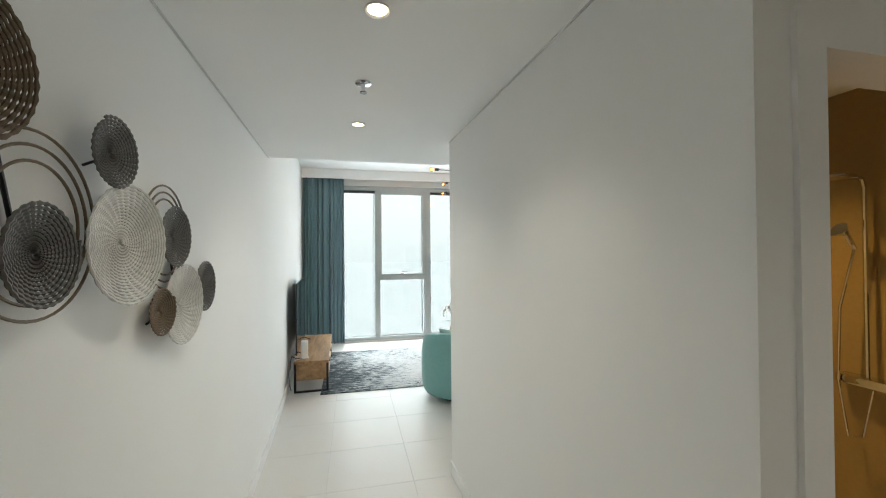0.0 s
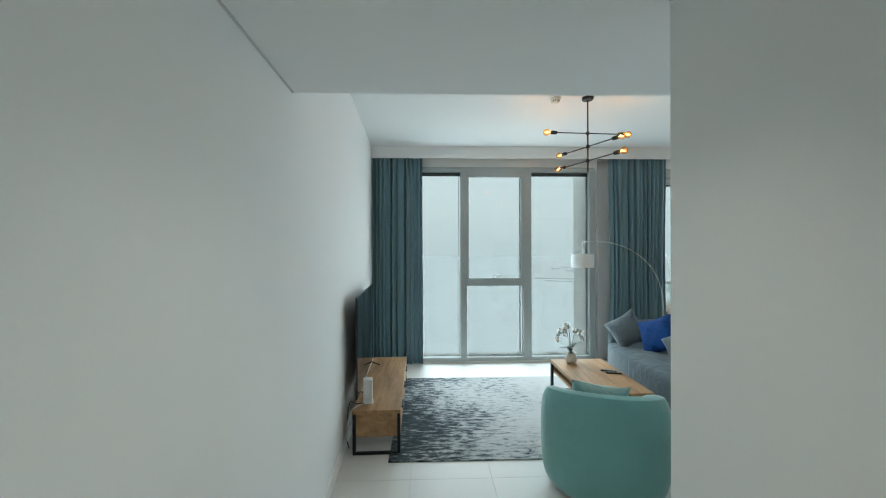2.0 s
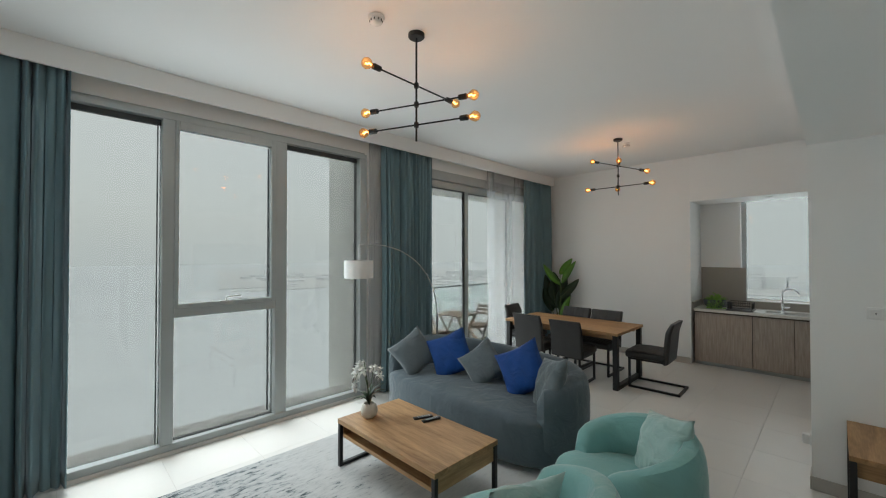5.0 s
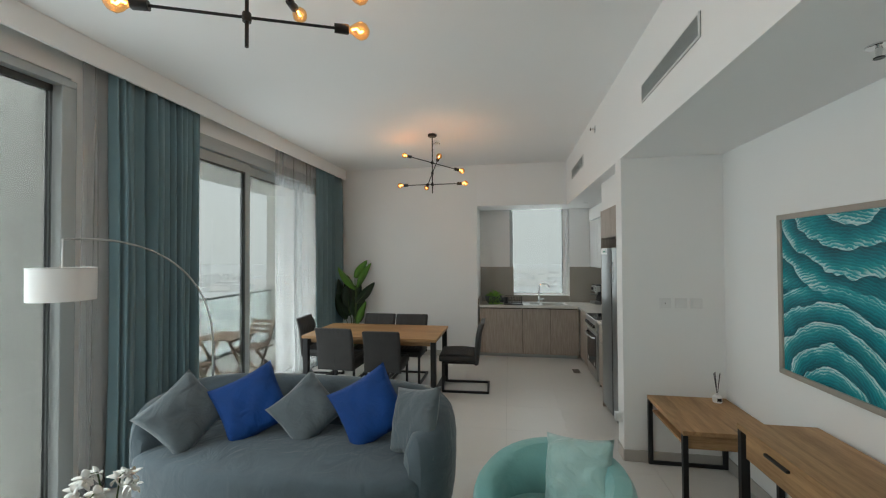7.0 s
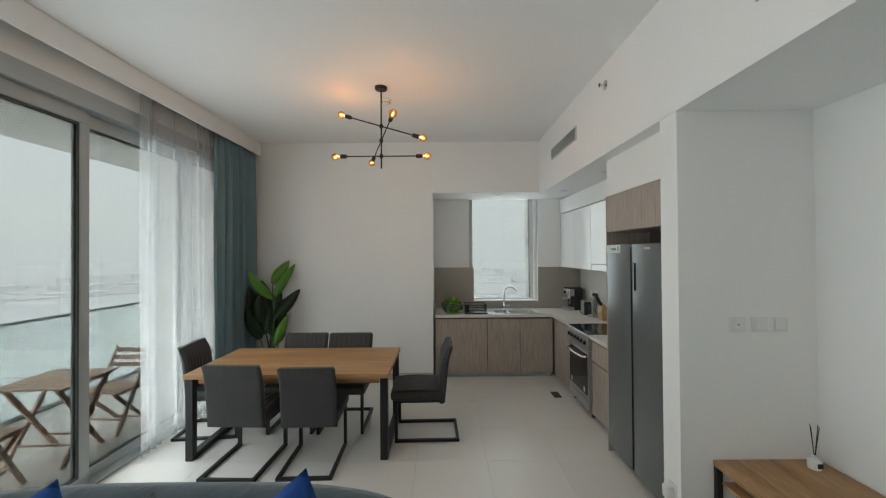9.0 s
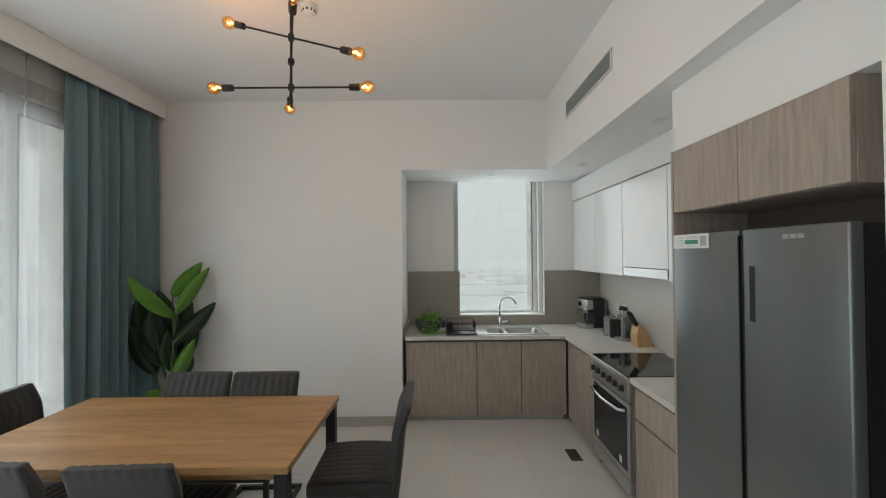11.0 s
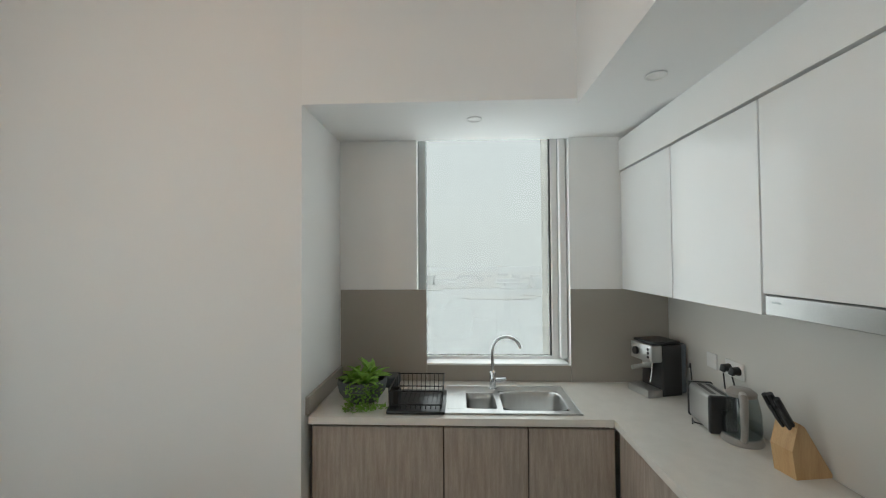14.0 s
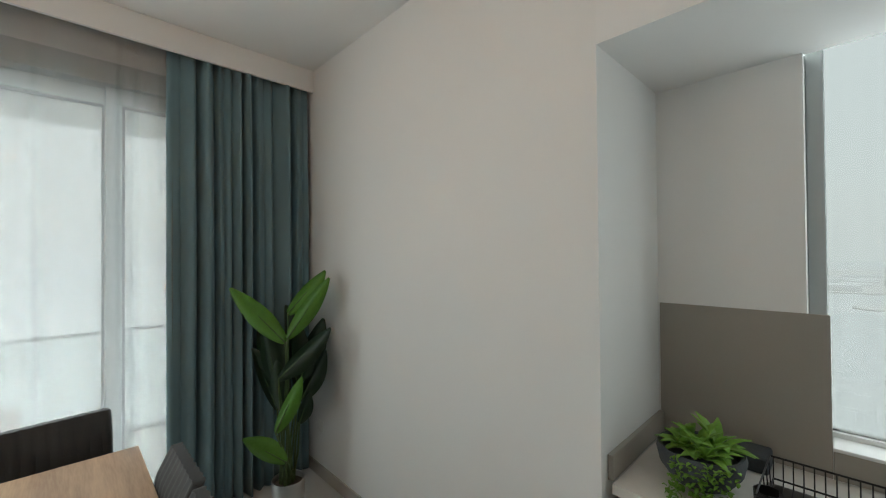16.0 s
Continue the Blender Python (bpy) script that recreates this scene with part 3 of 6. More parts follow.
for a in ((-0.2, 2.96, 8.570, 8.710, 3.05, 3.105), (-0.2, 2.96, 8.570, 8.710, 0.02, 0.09), (-0.2, -0.13, 8.570, 8.710, 0.09, 3.05), (0.775, 0.872, 8.570, 8.710, 0.09, 3.05), (1.79, 1.915, 8.570, 8.710, 0.09, 3.05), (2.86, 2.96, 8.570, 8.710, 0.09, 3.05), (0.872, 1.79, 8.570, 8.710, 1.232, 1.315)):
    frame_part(win, *a, name="window_frame")
for a in ((0.872, 0.905, 8.560, 8.630, 1.315, 3.05), (1.745, 1.79, 8.560, 8.630, 1.315, 3.05), (0.905, 1.745, 8.560, 8.630, 1.315, 1.355), (0.905, 1.745, 8.560, 8.630, 2.975, 3.05)):
    frame_part(win, *a, name="sash_frame")
for a in ((0.749, 0.755, 8.640, 8.680, 0.09, 3.05), (0.905, 0.910, 8.635, 8.670, 1.355, 2.975), (1.739, 1.745, 8.635, 8.670, 1.355, 2.975), (1.74, 1.748, 8.640, 8.680, 0.13, 1.232), (2.835, 2.843, 8.640, 8.680, 0.09, 3.05), (0.872, 1.79, 8.640, 8.680, 0.09, 0.098), (-0.13, 0.775, 8.640, 8.680, 3.0, 3.05), (1.915, 2.85, 8.640, 8.680, 3.0, 3.05)):
    frame_part(win, *a, name="gasket", material=M_ALU_DARK, bevel=0.0)
for a in ((-0.13, 0.775, 8.655, 8.665, 0.09, 3.05), (0.905, 1.745, 8.605, 8.615, 1.355, 2.975), (0.872, 1.79, 8.655, 8.665, 0.09, 1.232), (1.915, 2.862, 8.655, 8.665, 0.09, 3.05)):
    p = part("pane", B(*a), M_GLASS, win)
    p.visible_shadow = False
bm = B(1.25, 1.36, 8.542, 8.560, 1.325, 1.36, bevel=0.004)
tube(bm, [(1.30, 8.545, 1.345), (1.30, 8.525, 1.385), (1.30, 8.515, 1.40), (1.42, 8.510, 1.405)], 0.008)
part("window_handle", bm, M_STEEL, win, "steel window handle", True)
part("window_sill", B(-0.2, 2.95, 8.555, 8.570, 0.0, 0.03), M_TILE, win)

door = structure("door_1", B(3.5, 7.0, 8.62, 8.80, 3.07, 3.12), M_ALU, "grey aluminium sliding balcony door", "door")
for a in ((3.5, 7.0, 8.60, 8.78, 2.97, 3.07), (3.5, 7.0, 8.60, 8.80, -0.005, 0.02), (3.5, 3.58, 8.60, 8.78, 0.02, 2.97), (6.92, 7.0, 8.60, 8.78, 0.02, 2.97)):
    frame_part(door, *a, name="door_frame")
for x0, x1, y in ((3.58, 5.035, 8.65), (4.985, 6.30, 8.71), (6.215, 6.93, 8.65)):
    leaf = part("sliding_leaf", B(x0, x1, y, y + 0.045, 2.86, 2.97, bevel=0.005), M_ALU, door)
    for a in ((x0, x1, y, y + 0.045, 0.02, 0.10), (x0, x0 + 0.085, y, y + 0.045, 0.10, 2.86), (x1 - 0.085, x1, y, y + 0.045, 0.10, 2.86)):
        part("leaf_stile", B(*a, bevel=0.005), M_ALU, leaf)
    for a in ((x0 + 0.085, x1 - 0.085, y + 0.005, y + 0.04, 0.10, 0.115), (x0 + 0.085, x1 - 0.085, y + 0.005, y + 0.04, 2.84, 2.86), (x0 + 0.085, x0 + 0.10, y + 0.005, y + 0.04, 0.115, 2.84), (x1 - 0.10, x1 - 0.085, y + 0.005, y + 0.04, 0.115, 2.84)):
        part("gasket", B(*a), M_ALU_DARK, leaf)
    p = part("pane", B(x0 + 0.1, x1 - 0.1, y + 0.018, y + 0.028, 0.115, 2.84), M_GLASS, leaf)
    p.visible_shadow = False

kwin = structure("window_2", B(8.40, 8.46, 4.29, 5.405, 1.035, 1.07), M_WHITEP, "tall kitchen window with grey frame above the sink", "window")
for a in ((8.38, 8.46, 5.345, 5.405, 1.07, 2.80), (8.38, 8.46, 4.29, 4.345, 1.07, 2.80)):
    part("window_frame", B(*a, bevel=0.005), M_ALU, kwin)
part("window_frame", B(8.33, 8.38, 4.298, 4.345, 1.07, 2.80, bevel=0.004), M_WHITEP, kwin)
part("gasket", B(8.412, 8.436, 4.395, 4.405, 1.07, 2.80), M_ALU_DARK, kwin)
part("window_frame", B(8.40, 8.46, 4.345, 4.394, 1.07, 2.80, bevel=0.004), M_WHITEP, kwin)
part("window_sill", B(8.26, 8.40, 4.31, 5.335, 1.035, 1.05, bevel=0.004), M_WHITEP, kwin, "white window sill")
p = part("pane", B(8.42, 8.43, 4.405, 5.345, 1.07, 2.80), M_GLASS, kwin)
p.visible_shadow = False

for k in range(46):
    part("chain_bead", L([(0, -0.006), (0.005, 0), (0, 0.006)], 8.31, 4.305, 1.50 + 0.026 * k, 6), M_WHITEP, kwin)

# splashback panels, 6 mm proud of the wall
bm = B(BACK - 0.008, BACK, 5.335, 5.972, 0.92, 1.585, bevel=0.002)
box(bm, BACK - 0.008, BACK, SIDE + 0.01, 4.29, 0.92, 1.585, bevel=0.002)
box(bm, BACK - 0.008, BACK, 4.292, 5.333, 0.92, 1.034, bevel=0.002)
structure("splashback_window", bm, M_SPLASH, "plain taupe splashback behind the sink", "splashback")
structure("splashback_side", B(5.2, BACK - 0.009, SIDE, SIDE + 0.008, 0.92, 1.64, bevel=0.002), mat("pale_beige_splashback", (0.66, 0.64, 0.60), 0.4, vary=0.012, scale=3, fine=90, bump=0.01), "pale beige splashback behind the cooker", "splashback")
structure("trim_counter_upstand", B(7.62, BACK - 0.01, 5.955, 5.979, 0.92, 1.025, bevel=0.003), M_SPLASH, "short taupe upstand at the worktop end", "trim")

# bathroom doorway and the lit shower behind it
d2 = structure("door_2", B(1.279, 1.366, 1.232, 1.38, 0, 2.31), M_WALL, "white framed open bathroom doorway", "door")
part("door_frame", B(2.29, 2.385, 1.232, 1.38, 0, 2.31), M_WALL, d2)
part("door_frame", B(1.366, 2.29, 1.232, 1.38, 2.225, 2.31), M_WALL, d2)
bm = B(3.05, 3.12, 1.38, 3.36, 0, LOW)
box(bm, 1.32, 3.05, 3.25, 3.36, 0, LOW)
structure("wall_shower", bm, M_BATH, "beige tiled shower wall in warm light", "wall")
sh = thing("shower_set", 3.05, 2.10, 1.05, 0, "chrome shower rail with head, mixer and hose", "shower")
part("rail", T([(-0.05, 0, 0.0), (-0.05, 0, 1.05), (-0.07, 0, 1.1), (-0.28, 0, 1.1)], 0.011), M_CHROME, sh, "", True)
part("shower_head", L([(0, 0.012), (0.09, 0.01), (0.10, 0), (0.09, -0.008), (0, -0.01)], -0.28, 0, 1.09), M_CHROME, sh, "", True)
part("mixer", B(-0.09, 0, -0.13, 0.13, -0.02, 0.03, bevel=0.012), M_CHROME, sh, "", True)
part("hand_shower", T([(-0.08, 0.03, 0.72), (-0.12, 0.04, 0.80), (-0.16, 0.05, 0.83)], [0.012, 0.014, 0.045]), M_CHROME, sh, "", True)
part("hose", T([(-0.08, 0.03, 0.72), (-0.11, 0.08, 0.4), (-0.10, 0.1, 0.0), (-0.10, 0.06, -0.3), (-0.09, 0.0, -0.28), (-0.08, -0.04, -0.02)], 0.007), M_CHROME, sh, "", True)
niche = structure("trim_shower_niche", B(3.03, 3.05, 1.72, 1.95, 0.95, 1.5), M_CAB_DARK, "dark tiled shower niche panel", "niche")
spot_lamp("bathroom_light", 2.3, 2.4, 2.6, 15, (1.0, 0.58, 0.15))

# ---- outside ----
EDGE = [(3.2, 8.82), (3.2, 9.5), (3.45, 9.95), (3.9, 10.33), (4.5, 10.58), (5.2, 10.7), (8.6, 10.7), (8.6, 8.82)]
structure("balcony_floor", prism(bmesh.new(), EDGE, -0.2, -0.03), M_BALC, "pale tiled balcony floor with curved edge", "balcony")
structure("balcony_slab", prism(bmesh.new(), EDGE, 3.16, 3.4), M_FIN, "pale curved balcony slab overhead", "balcony")
structure("facade_fin", B(2.96, 3.2, 8.82, 9.55, -0.2, 3.9), M_FIN, "beige concrete facade fin beside the balcony", "facade")
structure("facade_fin_kitchen", B(8.52, 9.2, 3.9, 4.30, 0.2, 3.6), M_FIN, "beige concrete fin outside the kitchen window", "facade")
structure("balcony_end_wall", B(8.5, 8.7, 8.82, 10.75, -0.2, 3.16), M_FIN, "pale balcony end wall", "facade")
rail = thing("balcony_railing", 0, 0, -0.03, 0, "frameless glass balcony railing with slim metal top rail", "railing")
RUN = [Vector((x, y - 0.06, 0)) for x, y in EDGE[1:6]] + [Vector((x, 10.64, 0)) for x in (6.3, 7.4, 8.5)]
for a, b in zip(RUN, RUN[1:]):
    e = (b - a).normalized() * 0.008
    p = part("glass_panel", BAR(a + e + Vector((0, 0, 0.56)), b - e + Vector((0, 0, 0.56)), 0.016, 1.04), M_BALU, rail)
    p.visible_shadow = False
part("top_rail", T([p + Vector((0, 0, 1.095)) for p in RUN], 0.018, 4, square=True), M_ALU, rail)
part("base_channel", T([p + Vector((0, 0, 0.03)) for p in RUN], 0.028, 4, square=True), M_ALU, rail)
lamp = thing("balcony_ceiling_light", 4.75, 9.6, 3.16, 0, "small round surface light under the balcony slab", "light")
part("housing", L([(0, -0.11), (0.06, -0.11), (0.065, -0.10), (0.065, 0), (0, 0)]), M_WHITEP, lamp, "", True)

DEEP = -95.0
bm = bmesh.new()
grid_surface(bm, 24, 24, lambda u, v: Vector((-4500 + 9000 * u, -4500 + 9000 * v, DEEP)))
structure("water", bm, M_SEA, "calm sea with haze put into its pale colour", "water")
rnd = random.Random(5)
bm = bmesh.new()


def islet(bm, cx, cy, sx, sy, seed):
    r = random.Random(seed)
    pts = []
    for k in range(22):
        a = 2 * math.pi * k / 22
        f = 0.75 + 0.35 * r.random()
        pts.append((cx + sx * f * math.cos(a), cy + sy * f * math.sin(a)))
    prism(bm, pts, DEEP - 1, DEEP + 2.5)


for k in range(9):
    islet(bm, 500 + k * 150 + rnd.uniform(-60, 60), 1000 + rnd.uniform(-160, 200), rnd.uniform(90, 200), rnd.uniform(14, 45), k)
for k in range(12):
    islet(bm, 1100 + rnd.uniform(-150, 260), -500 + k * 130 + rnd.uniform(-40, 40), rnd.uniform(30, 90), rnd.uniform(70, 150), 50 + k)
structure("far_shore", bm, M_LAND, "low reclaimed land across the water, haze painted in", "shore")
bm = bmesh.new()
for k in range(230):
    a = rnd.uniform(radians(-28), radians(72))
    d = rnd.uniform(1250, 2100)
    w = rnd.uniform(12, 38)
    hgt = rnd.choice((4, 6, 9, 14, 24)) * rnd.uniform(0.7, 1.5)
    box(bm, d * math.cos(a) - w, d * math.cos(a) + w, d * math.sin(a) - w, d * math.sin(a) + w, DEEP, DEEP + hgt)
tagged(new("far_city", done("far_city", bm, M_CITY)), "skyline far across the water, paled by painted haze", "skyline", "", "stuff")
structure("far_mainland", prism(bmesh.new(), [(1250 * math.cos(radians(a)), 1250 * math.sin(radians(a))) for a in range(-30, 76, 5)] + [(2600 * math.cos(radians(a)), 2600 * math.sin(radians(a))) for a in range(75, -31, -5)], DEEP - 1, DEEP + 3), M_LAND, "mainland shore on the horizon, haze painted in", "shore")

# ---- curtains ----


def curtain(name, x0, x1, y, z0, z1, folds, depth, material, label, seed, group="", gather=0.0):
    r = random.Random(seed)
    ph = [r.uniform(0, 6.28) for _ in range(6)]

    def fn(u, v):
        lean = gather * math.sin(math.pi * min(1, v * 1.15)) * (0.5 - u)
        x = (x1 - x0) * (u - 0.5 + lean + 0.004 * math.sin(40 * u + ph[0]))
        amp = depth * (0.7 + 0.5 * math.sin(7 * u * 3 + ph[1])) * (0.55 + 0.45 * min(1, (1 - v) * 3 + 0.25))
        turn = math.pi * folds * u + 1.3 * math.sin(9 * u + ph[2]) + 0.4 * math.sin(23 * u + ph[4]) + 0.25 * math.sin(2.2 * v + ph[3])
        w = 1 - 2 * abs(math.sin(turn)) ** 0.8 + 0.16 * math.sin(2.6 * turn + 0.6 * v + ph[0])
        yy = amp * w + 0.008 * math.sin(17 * u + 5 * v + ph[4])
        hem = 0.012 * math.sin(6 * u + ph[5]) * (1 - v)
        return Vector((x, yy, z0 + (z1 - z0) * v + hem))

    bm = bmesh.new()
    grid_surface(bm, int(folds * 24), 14, fn)
    ob = new(name, done(name, bm, material, False))
    ob.data.shade_smooth()
    ob.location = ((x0 + x1) / 2, y, 0)
    so = ob.modifiers.new("thickness", "SOLIDIFY")
    so.thickness = 0.003
    return tagged(ob, label, "curtain", group)


curtain("curtain", left_x(8.55) + 0.02, 0.17, 8.53, 0.02, 3.32, 10, 0.066, M_CURT, "teal-grey floor-length curtain gathered beside the window", 1, "teal curtains")
curtain("curtain", 3.16, 4.10, 8.53, 0.02, 3.32, 12, 0.066, M_CURT, "teal-grey floor-length curtain between window and balcony door", 2, "teal curtains", 0.06)
curtain("curtain", 6.52, FAR - 0.03, 8.53, 0.02, 3.32, 12, 0.066, M_CURT, "teal-grey floor-length curtain hanging beside the dining wall", 3, "teal curtains")
curtain("sheer_curtain", 2.97, 3.24, 8.56, 0.02, 3.32, 5, 0.02, M_SHEER, "white voile curtain bunched behind the teal curtain", 4, "white sheer curtains")
curtain("sheer_curtain", 5.42, 6.56, 8.55, 0.02, 3.32, 11, 0.028, M_SHEER, "white voile curtain drawn over half the balcony door", 5, "white sheer curtains")

# ---- soft furniture ----


def spin_sweep(bm, path, section, close_ends=True):
    """Sweeps a cross-section (offset across, height) along a level path; section(i) gives the list for that station."""
    rings = []
    n = len(path)
    for i, (x, y) in enumerate(path):
        a, b = Vector(path[max(0, i - 1)]), Vector(path[min(n - 1, i + 1)])
        t = (b - a).normalized()
        nx, ny = t.y, -t.x
        rings.append([bm.verts.new((x + nx * o, y + ny * o, z)) for o, z in section(i / (n - 1))])
    m = len(rings[0])
    for a, b in zip(rings, rings[1:]):
        for k in range(m):
            bm.faces.new((a[k], a[(k + 1) % m], b[(k + 1) % m], b[k]))
    if close_ends:
        bm.faces.new(rings[0][::-1])
        bm.faces.new(rings[-1])
    return bm


def loop_section(w, z0, z1, seg=16, power=3.2, lean=0.0):
    out = []
    for k in range(seg):
        a = 2 * math.pi * k / seg
        c, s = math.cos(a), math.sin(a)
        o = w / 2 * math.copysign(abs(c) ** (2 / power), c)
        h = (z0 + z1) / 2 + (z1 - z0) / 2 * math.copysign(abs(s) ** (2 / power), s)
        out.append((o + lean * (h - z0), h))
    return out


def super_plan(hx, hy, power, n, cx=0.0, cy=0.0):
    out = []
    for k in range(n):
        a = 2 * math.pi * k / n
        c, s = math.cos(a), math.sin(a)
        out.append((cx + hx * math.copysign(abs(c) ** (2 / power), c), cy + hy * math.copysign(abs(s) ** (2 / power), s)))
    return out


def puffy(bm, plan, z0, z1, edge, crown=0.02):
    """A padded slab over a plan, with rounded edges and a slightly crowned top."""
    cx, cy = sum(p[0] for p in plan) / len(plan), sum(p[1] for p in plan) / len(plan)
    rings = []
    steps = [(0.94, z0), (0.985, z0 + edge * 0.25), (1.0, z0 + edge * 0.7), (1.0, z1 - edge)]
    for k in range(1, 5):
        a = math.pi / 2 * k / 4
        steps.append((1 - (edge * (1 - math.cos(a))) * 1.6, z1 - edge + edge * math.sin(a)))
    steps += [(0.6, z1 + crown * 0.7), (0.25, z1 + crown)]
    for f, z in steps:
        rings.append([bm.verts.new((cx + (x - cx) * f, cy + (y - cy) * f, z)) for x, y in plan])
    m = len(plan)
    for a, b in zip(rings, rings[1:]):
        for k in range(m):
            bm.faces.new((a[k], a[(k + 1) % m], b[(k + 1) % m], b[k]))
    bm.faces.new(rings[0][::-1])
    bm.faces.new(rings[-1])
    return bm


def cushion_mesh(w, h, d, seed, n=14):
    """A knife-edge scatter cushion in the local xz plane with pulled corners, creases and a puffed middle."""
    r = random.Random(seed)
    ph = [r.uniform(0, 6.28) for _ in range(4)]
    bm = bmesh.new()
    sheets = []
    for side in (-1, 1):
        vs = []
        for i in range(n + 1):
            row = []
            for j in range(n + 1):
                u, v = 2 * i / n - 1, 2 * j / n - 1
                pin = 1 - 0.09 * (1 - abs(u) ** 2) * (abs(v) ** 3) 
                pin2 = 1 - 0.09 * (1 - abs(v) ** 2) * (abs(u) ** 3)
                puff = max(0.0, (1 - abs(u) ** 2.6)) ** 0.62 * max(0.0, (1 - abs(v) ** 2.6)) ** 0.62
                cre = 0.010 * puff * (math.sin(9 * u + 6 * v + ph[0]) * 0.6 + math.sin(13 * v - 5 * u + ph[1]) * 0.4)
                row.append(bm.verts.new((w / 2 * u * pin2, side * (d / 2 * puff + cre) + 0.012 * math.sin(3 * u + ph[2]), h / 2 * v * pin)))
            vs.append(row)
        for i in range(n):
            for j in range(n):
                bm.faces.new((vs[i][j], vs[i + 1][j], vs[i + 1][j + 1], vs[i][j + 1]))
        sheets.append(vs)
    bmesh.ops.remove_doubles(bm, verts=bm.verts, dist=0.0015)
    return bm


def cushion(x, y, z, yaw, tip, roll, size, material, label, seed, group=""):
    ob = new("cushion", done("cushion", cushion_mesh(size, size, 0.17, seed), material, False))
    ob.data.shade_smooth()
    ob.matrix_basis = pose(x, y, z, 0, 0, yaw) @ pose(0, 0, 0, tip, 0, 0) @ pose(0, 0, 0, 0, roll, 0)
    return tagged(ob, label, "cushion", group)


def sofa():
    t = thing("sofa", 3.27, 6.985, 0, 0, "rounded slate-grey velvet three-seat sofa on the rug", "sofa")
    seat = puffy(bmesh.new(), super_plan(0.40, 1.06, 3.4, 48, -0.08, 0), 0.05, 0.42, 0.07, 0.03)
    part("seat", seat, M_SOFA, t, "", True)
    path = []
    for k in range(41):
        a = radians(-128 + 256 * k / 40)
        c, s = math.cos(a), math.sin(a)
        path.append((0.34 * math.copysign(abs(c) ** 0.62, c) - 0.02, 1.01 * math.copysign(abs(s) ** 0.62, s)))

    def sec(u):
        arm = abs(2 * u - 1) ** 2.2
        end = min(1, min(u, 1 - u) / 0.035)
        round_off = math.sqrt(max(0.05, 1 - (1 - end) ** 2))
        top = 0.74 - 0.14 * arm
        return loop_section(0.23 * (0.55 + 0.45 * round_off), 0.05, 0.05 + (top - 0.05) * (0.82 + 0.18 * round_off), 20, 3.0, 0.03)

    part("backrest", spin_sweep(bmesh.new(), path, sec), M_SOFA, t, "", True)
    for x, y in ((-0.3, -0.75), (-0.3, 0.75), (0.3, -0.75), (0.3, 0.75)):
        part("foot", L([(0, 0), (0.028, 0), (0.033, 0.06), (0, 0.06)], x, y, 0.0, 12), M_BLACKP, t)
    t.scale = (1.06, 1.05, 1.10)
    return t


sofa()
CG = "cushions on the sofa"
cushion(3.02, 7.70, 0.69, 140, 20, 38, 0.44, M_CUSH_G, "grey scatter cushion leaning in the sofa corner", 11, CG)
cushion(3.24, 7.33, 0.70, 118, 20, 24, 0.47, M_CUSH_B, "royal blue velvet scatter cushion on the sofa", 12, CG)
cushion(3.30, 6.92, 0.66, 108, 24, 42, 0.42, M_CUSH_G, "grey scatter cushion standing on its corner", 13, CG)
cushion(3.31, 6.43, 0.70, 100, 20, 30, 0.47, M_CUSH_B, "royal blue velvet scatter cushion near the sofa arm", 14, CG)
cushion(3.17, 6.05, 0.69, 52, 22, 14, 0.44, M_CUSH_G, "grey scatter cushion against the sofa arm", 15, CG)


def armchair(x, y, yaw, label, size):
    t = thing("armchair", x, y, 0, yaw, label, "armchair", "mint armchairs")
    part("seat", puffy(bmesh.new(), super_plan(0.34, 0.36, 2.8, 40, 0, 0.06), 0.06, 0.42, 0.07, 0.025), M_MINT, t, "", True)
    path = []
    for k in range(37):
        a = radians(-90 - 132 + 264 * k / 36)
        path.append((0.355 * math.cos(a), 0.34 * math.sin(a) - 0.02))

    def sec(u):
        arm = abs(2 * u - 1) ** 2.0
        end = min(1, min(u, 1 - u) / 0.05)
        ro = math.sqrt(max(0.05, 1 - (1 - end) ** 2))
        top = 0.73 - 0.17 * arm
        return loop_section(0.17 * (0.55 + 0.45 * ro), 0.05, 0.05 + (top - 0.05) * (0.82 + 0.18 * ro), 20, 3.0, -0.0)

    part("backrest", spin_sweep(bmesh.new(), path, sec), M_MINT, t, "", True)
    part("plinth", L([(0, 0), (0.27, 0), (0.28, 0.06), (0, 0.06)], 0, 0, 0, 32), M_BLACKP, t)
    t.scale = size
    return t


armchair(1.62, 5.34, -18, "mint-teal velvet tub armchair with its back to the corridor", (1.06, 1.05, 1.14))
armchair(2.65, 5.24, 38, "mint-teal velvet tub armchair turned towards the coffee table", (1.0, 1.0, 1.0))
cushion(1.57, 5.30, 0.63, -18, 22, 3, 0.42, M_MINT_C, "pale mint satin cushion in the armchair", 21, "mint cushions")
cushion(2.80, 5.06, 0.60, 46, 24, 14, 0.42, M_MINT_C, "pale mint satin cushion leaning in the armchair", 22, "mint cushions")

rug = new("rug", done("rug", B(-1.56, 1.56, -1.07, 1.07, 0, 0.012, bevel=0.003), M_RUG))
rug.location = (1.48, 6.78, 0)
tagged(rug, "distressed grey and off-white woven rug under coffee table", "rug")

# ---- tables ----


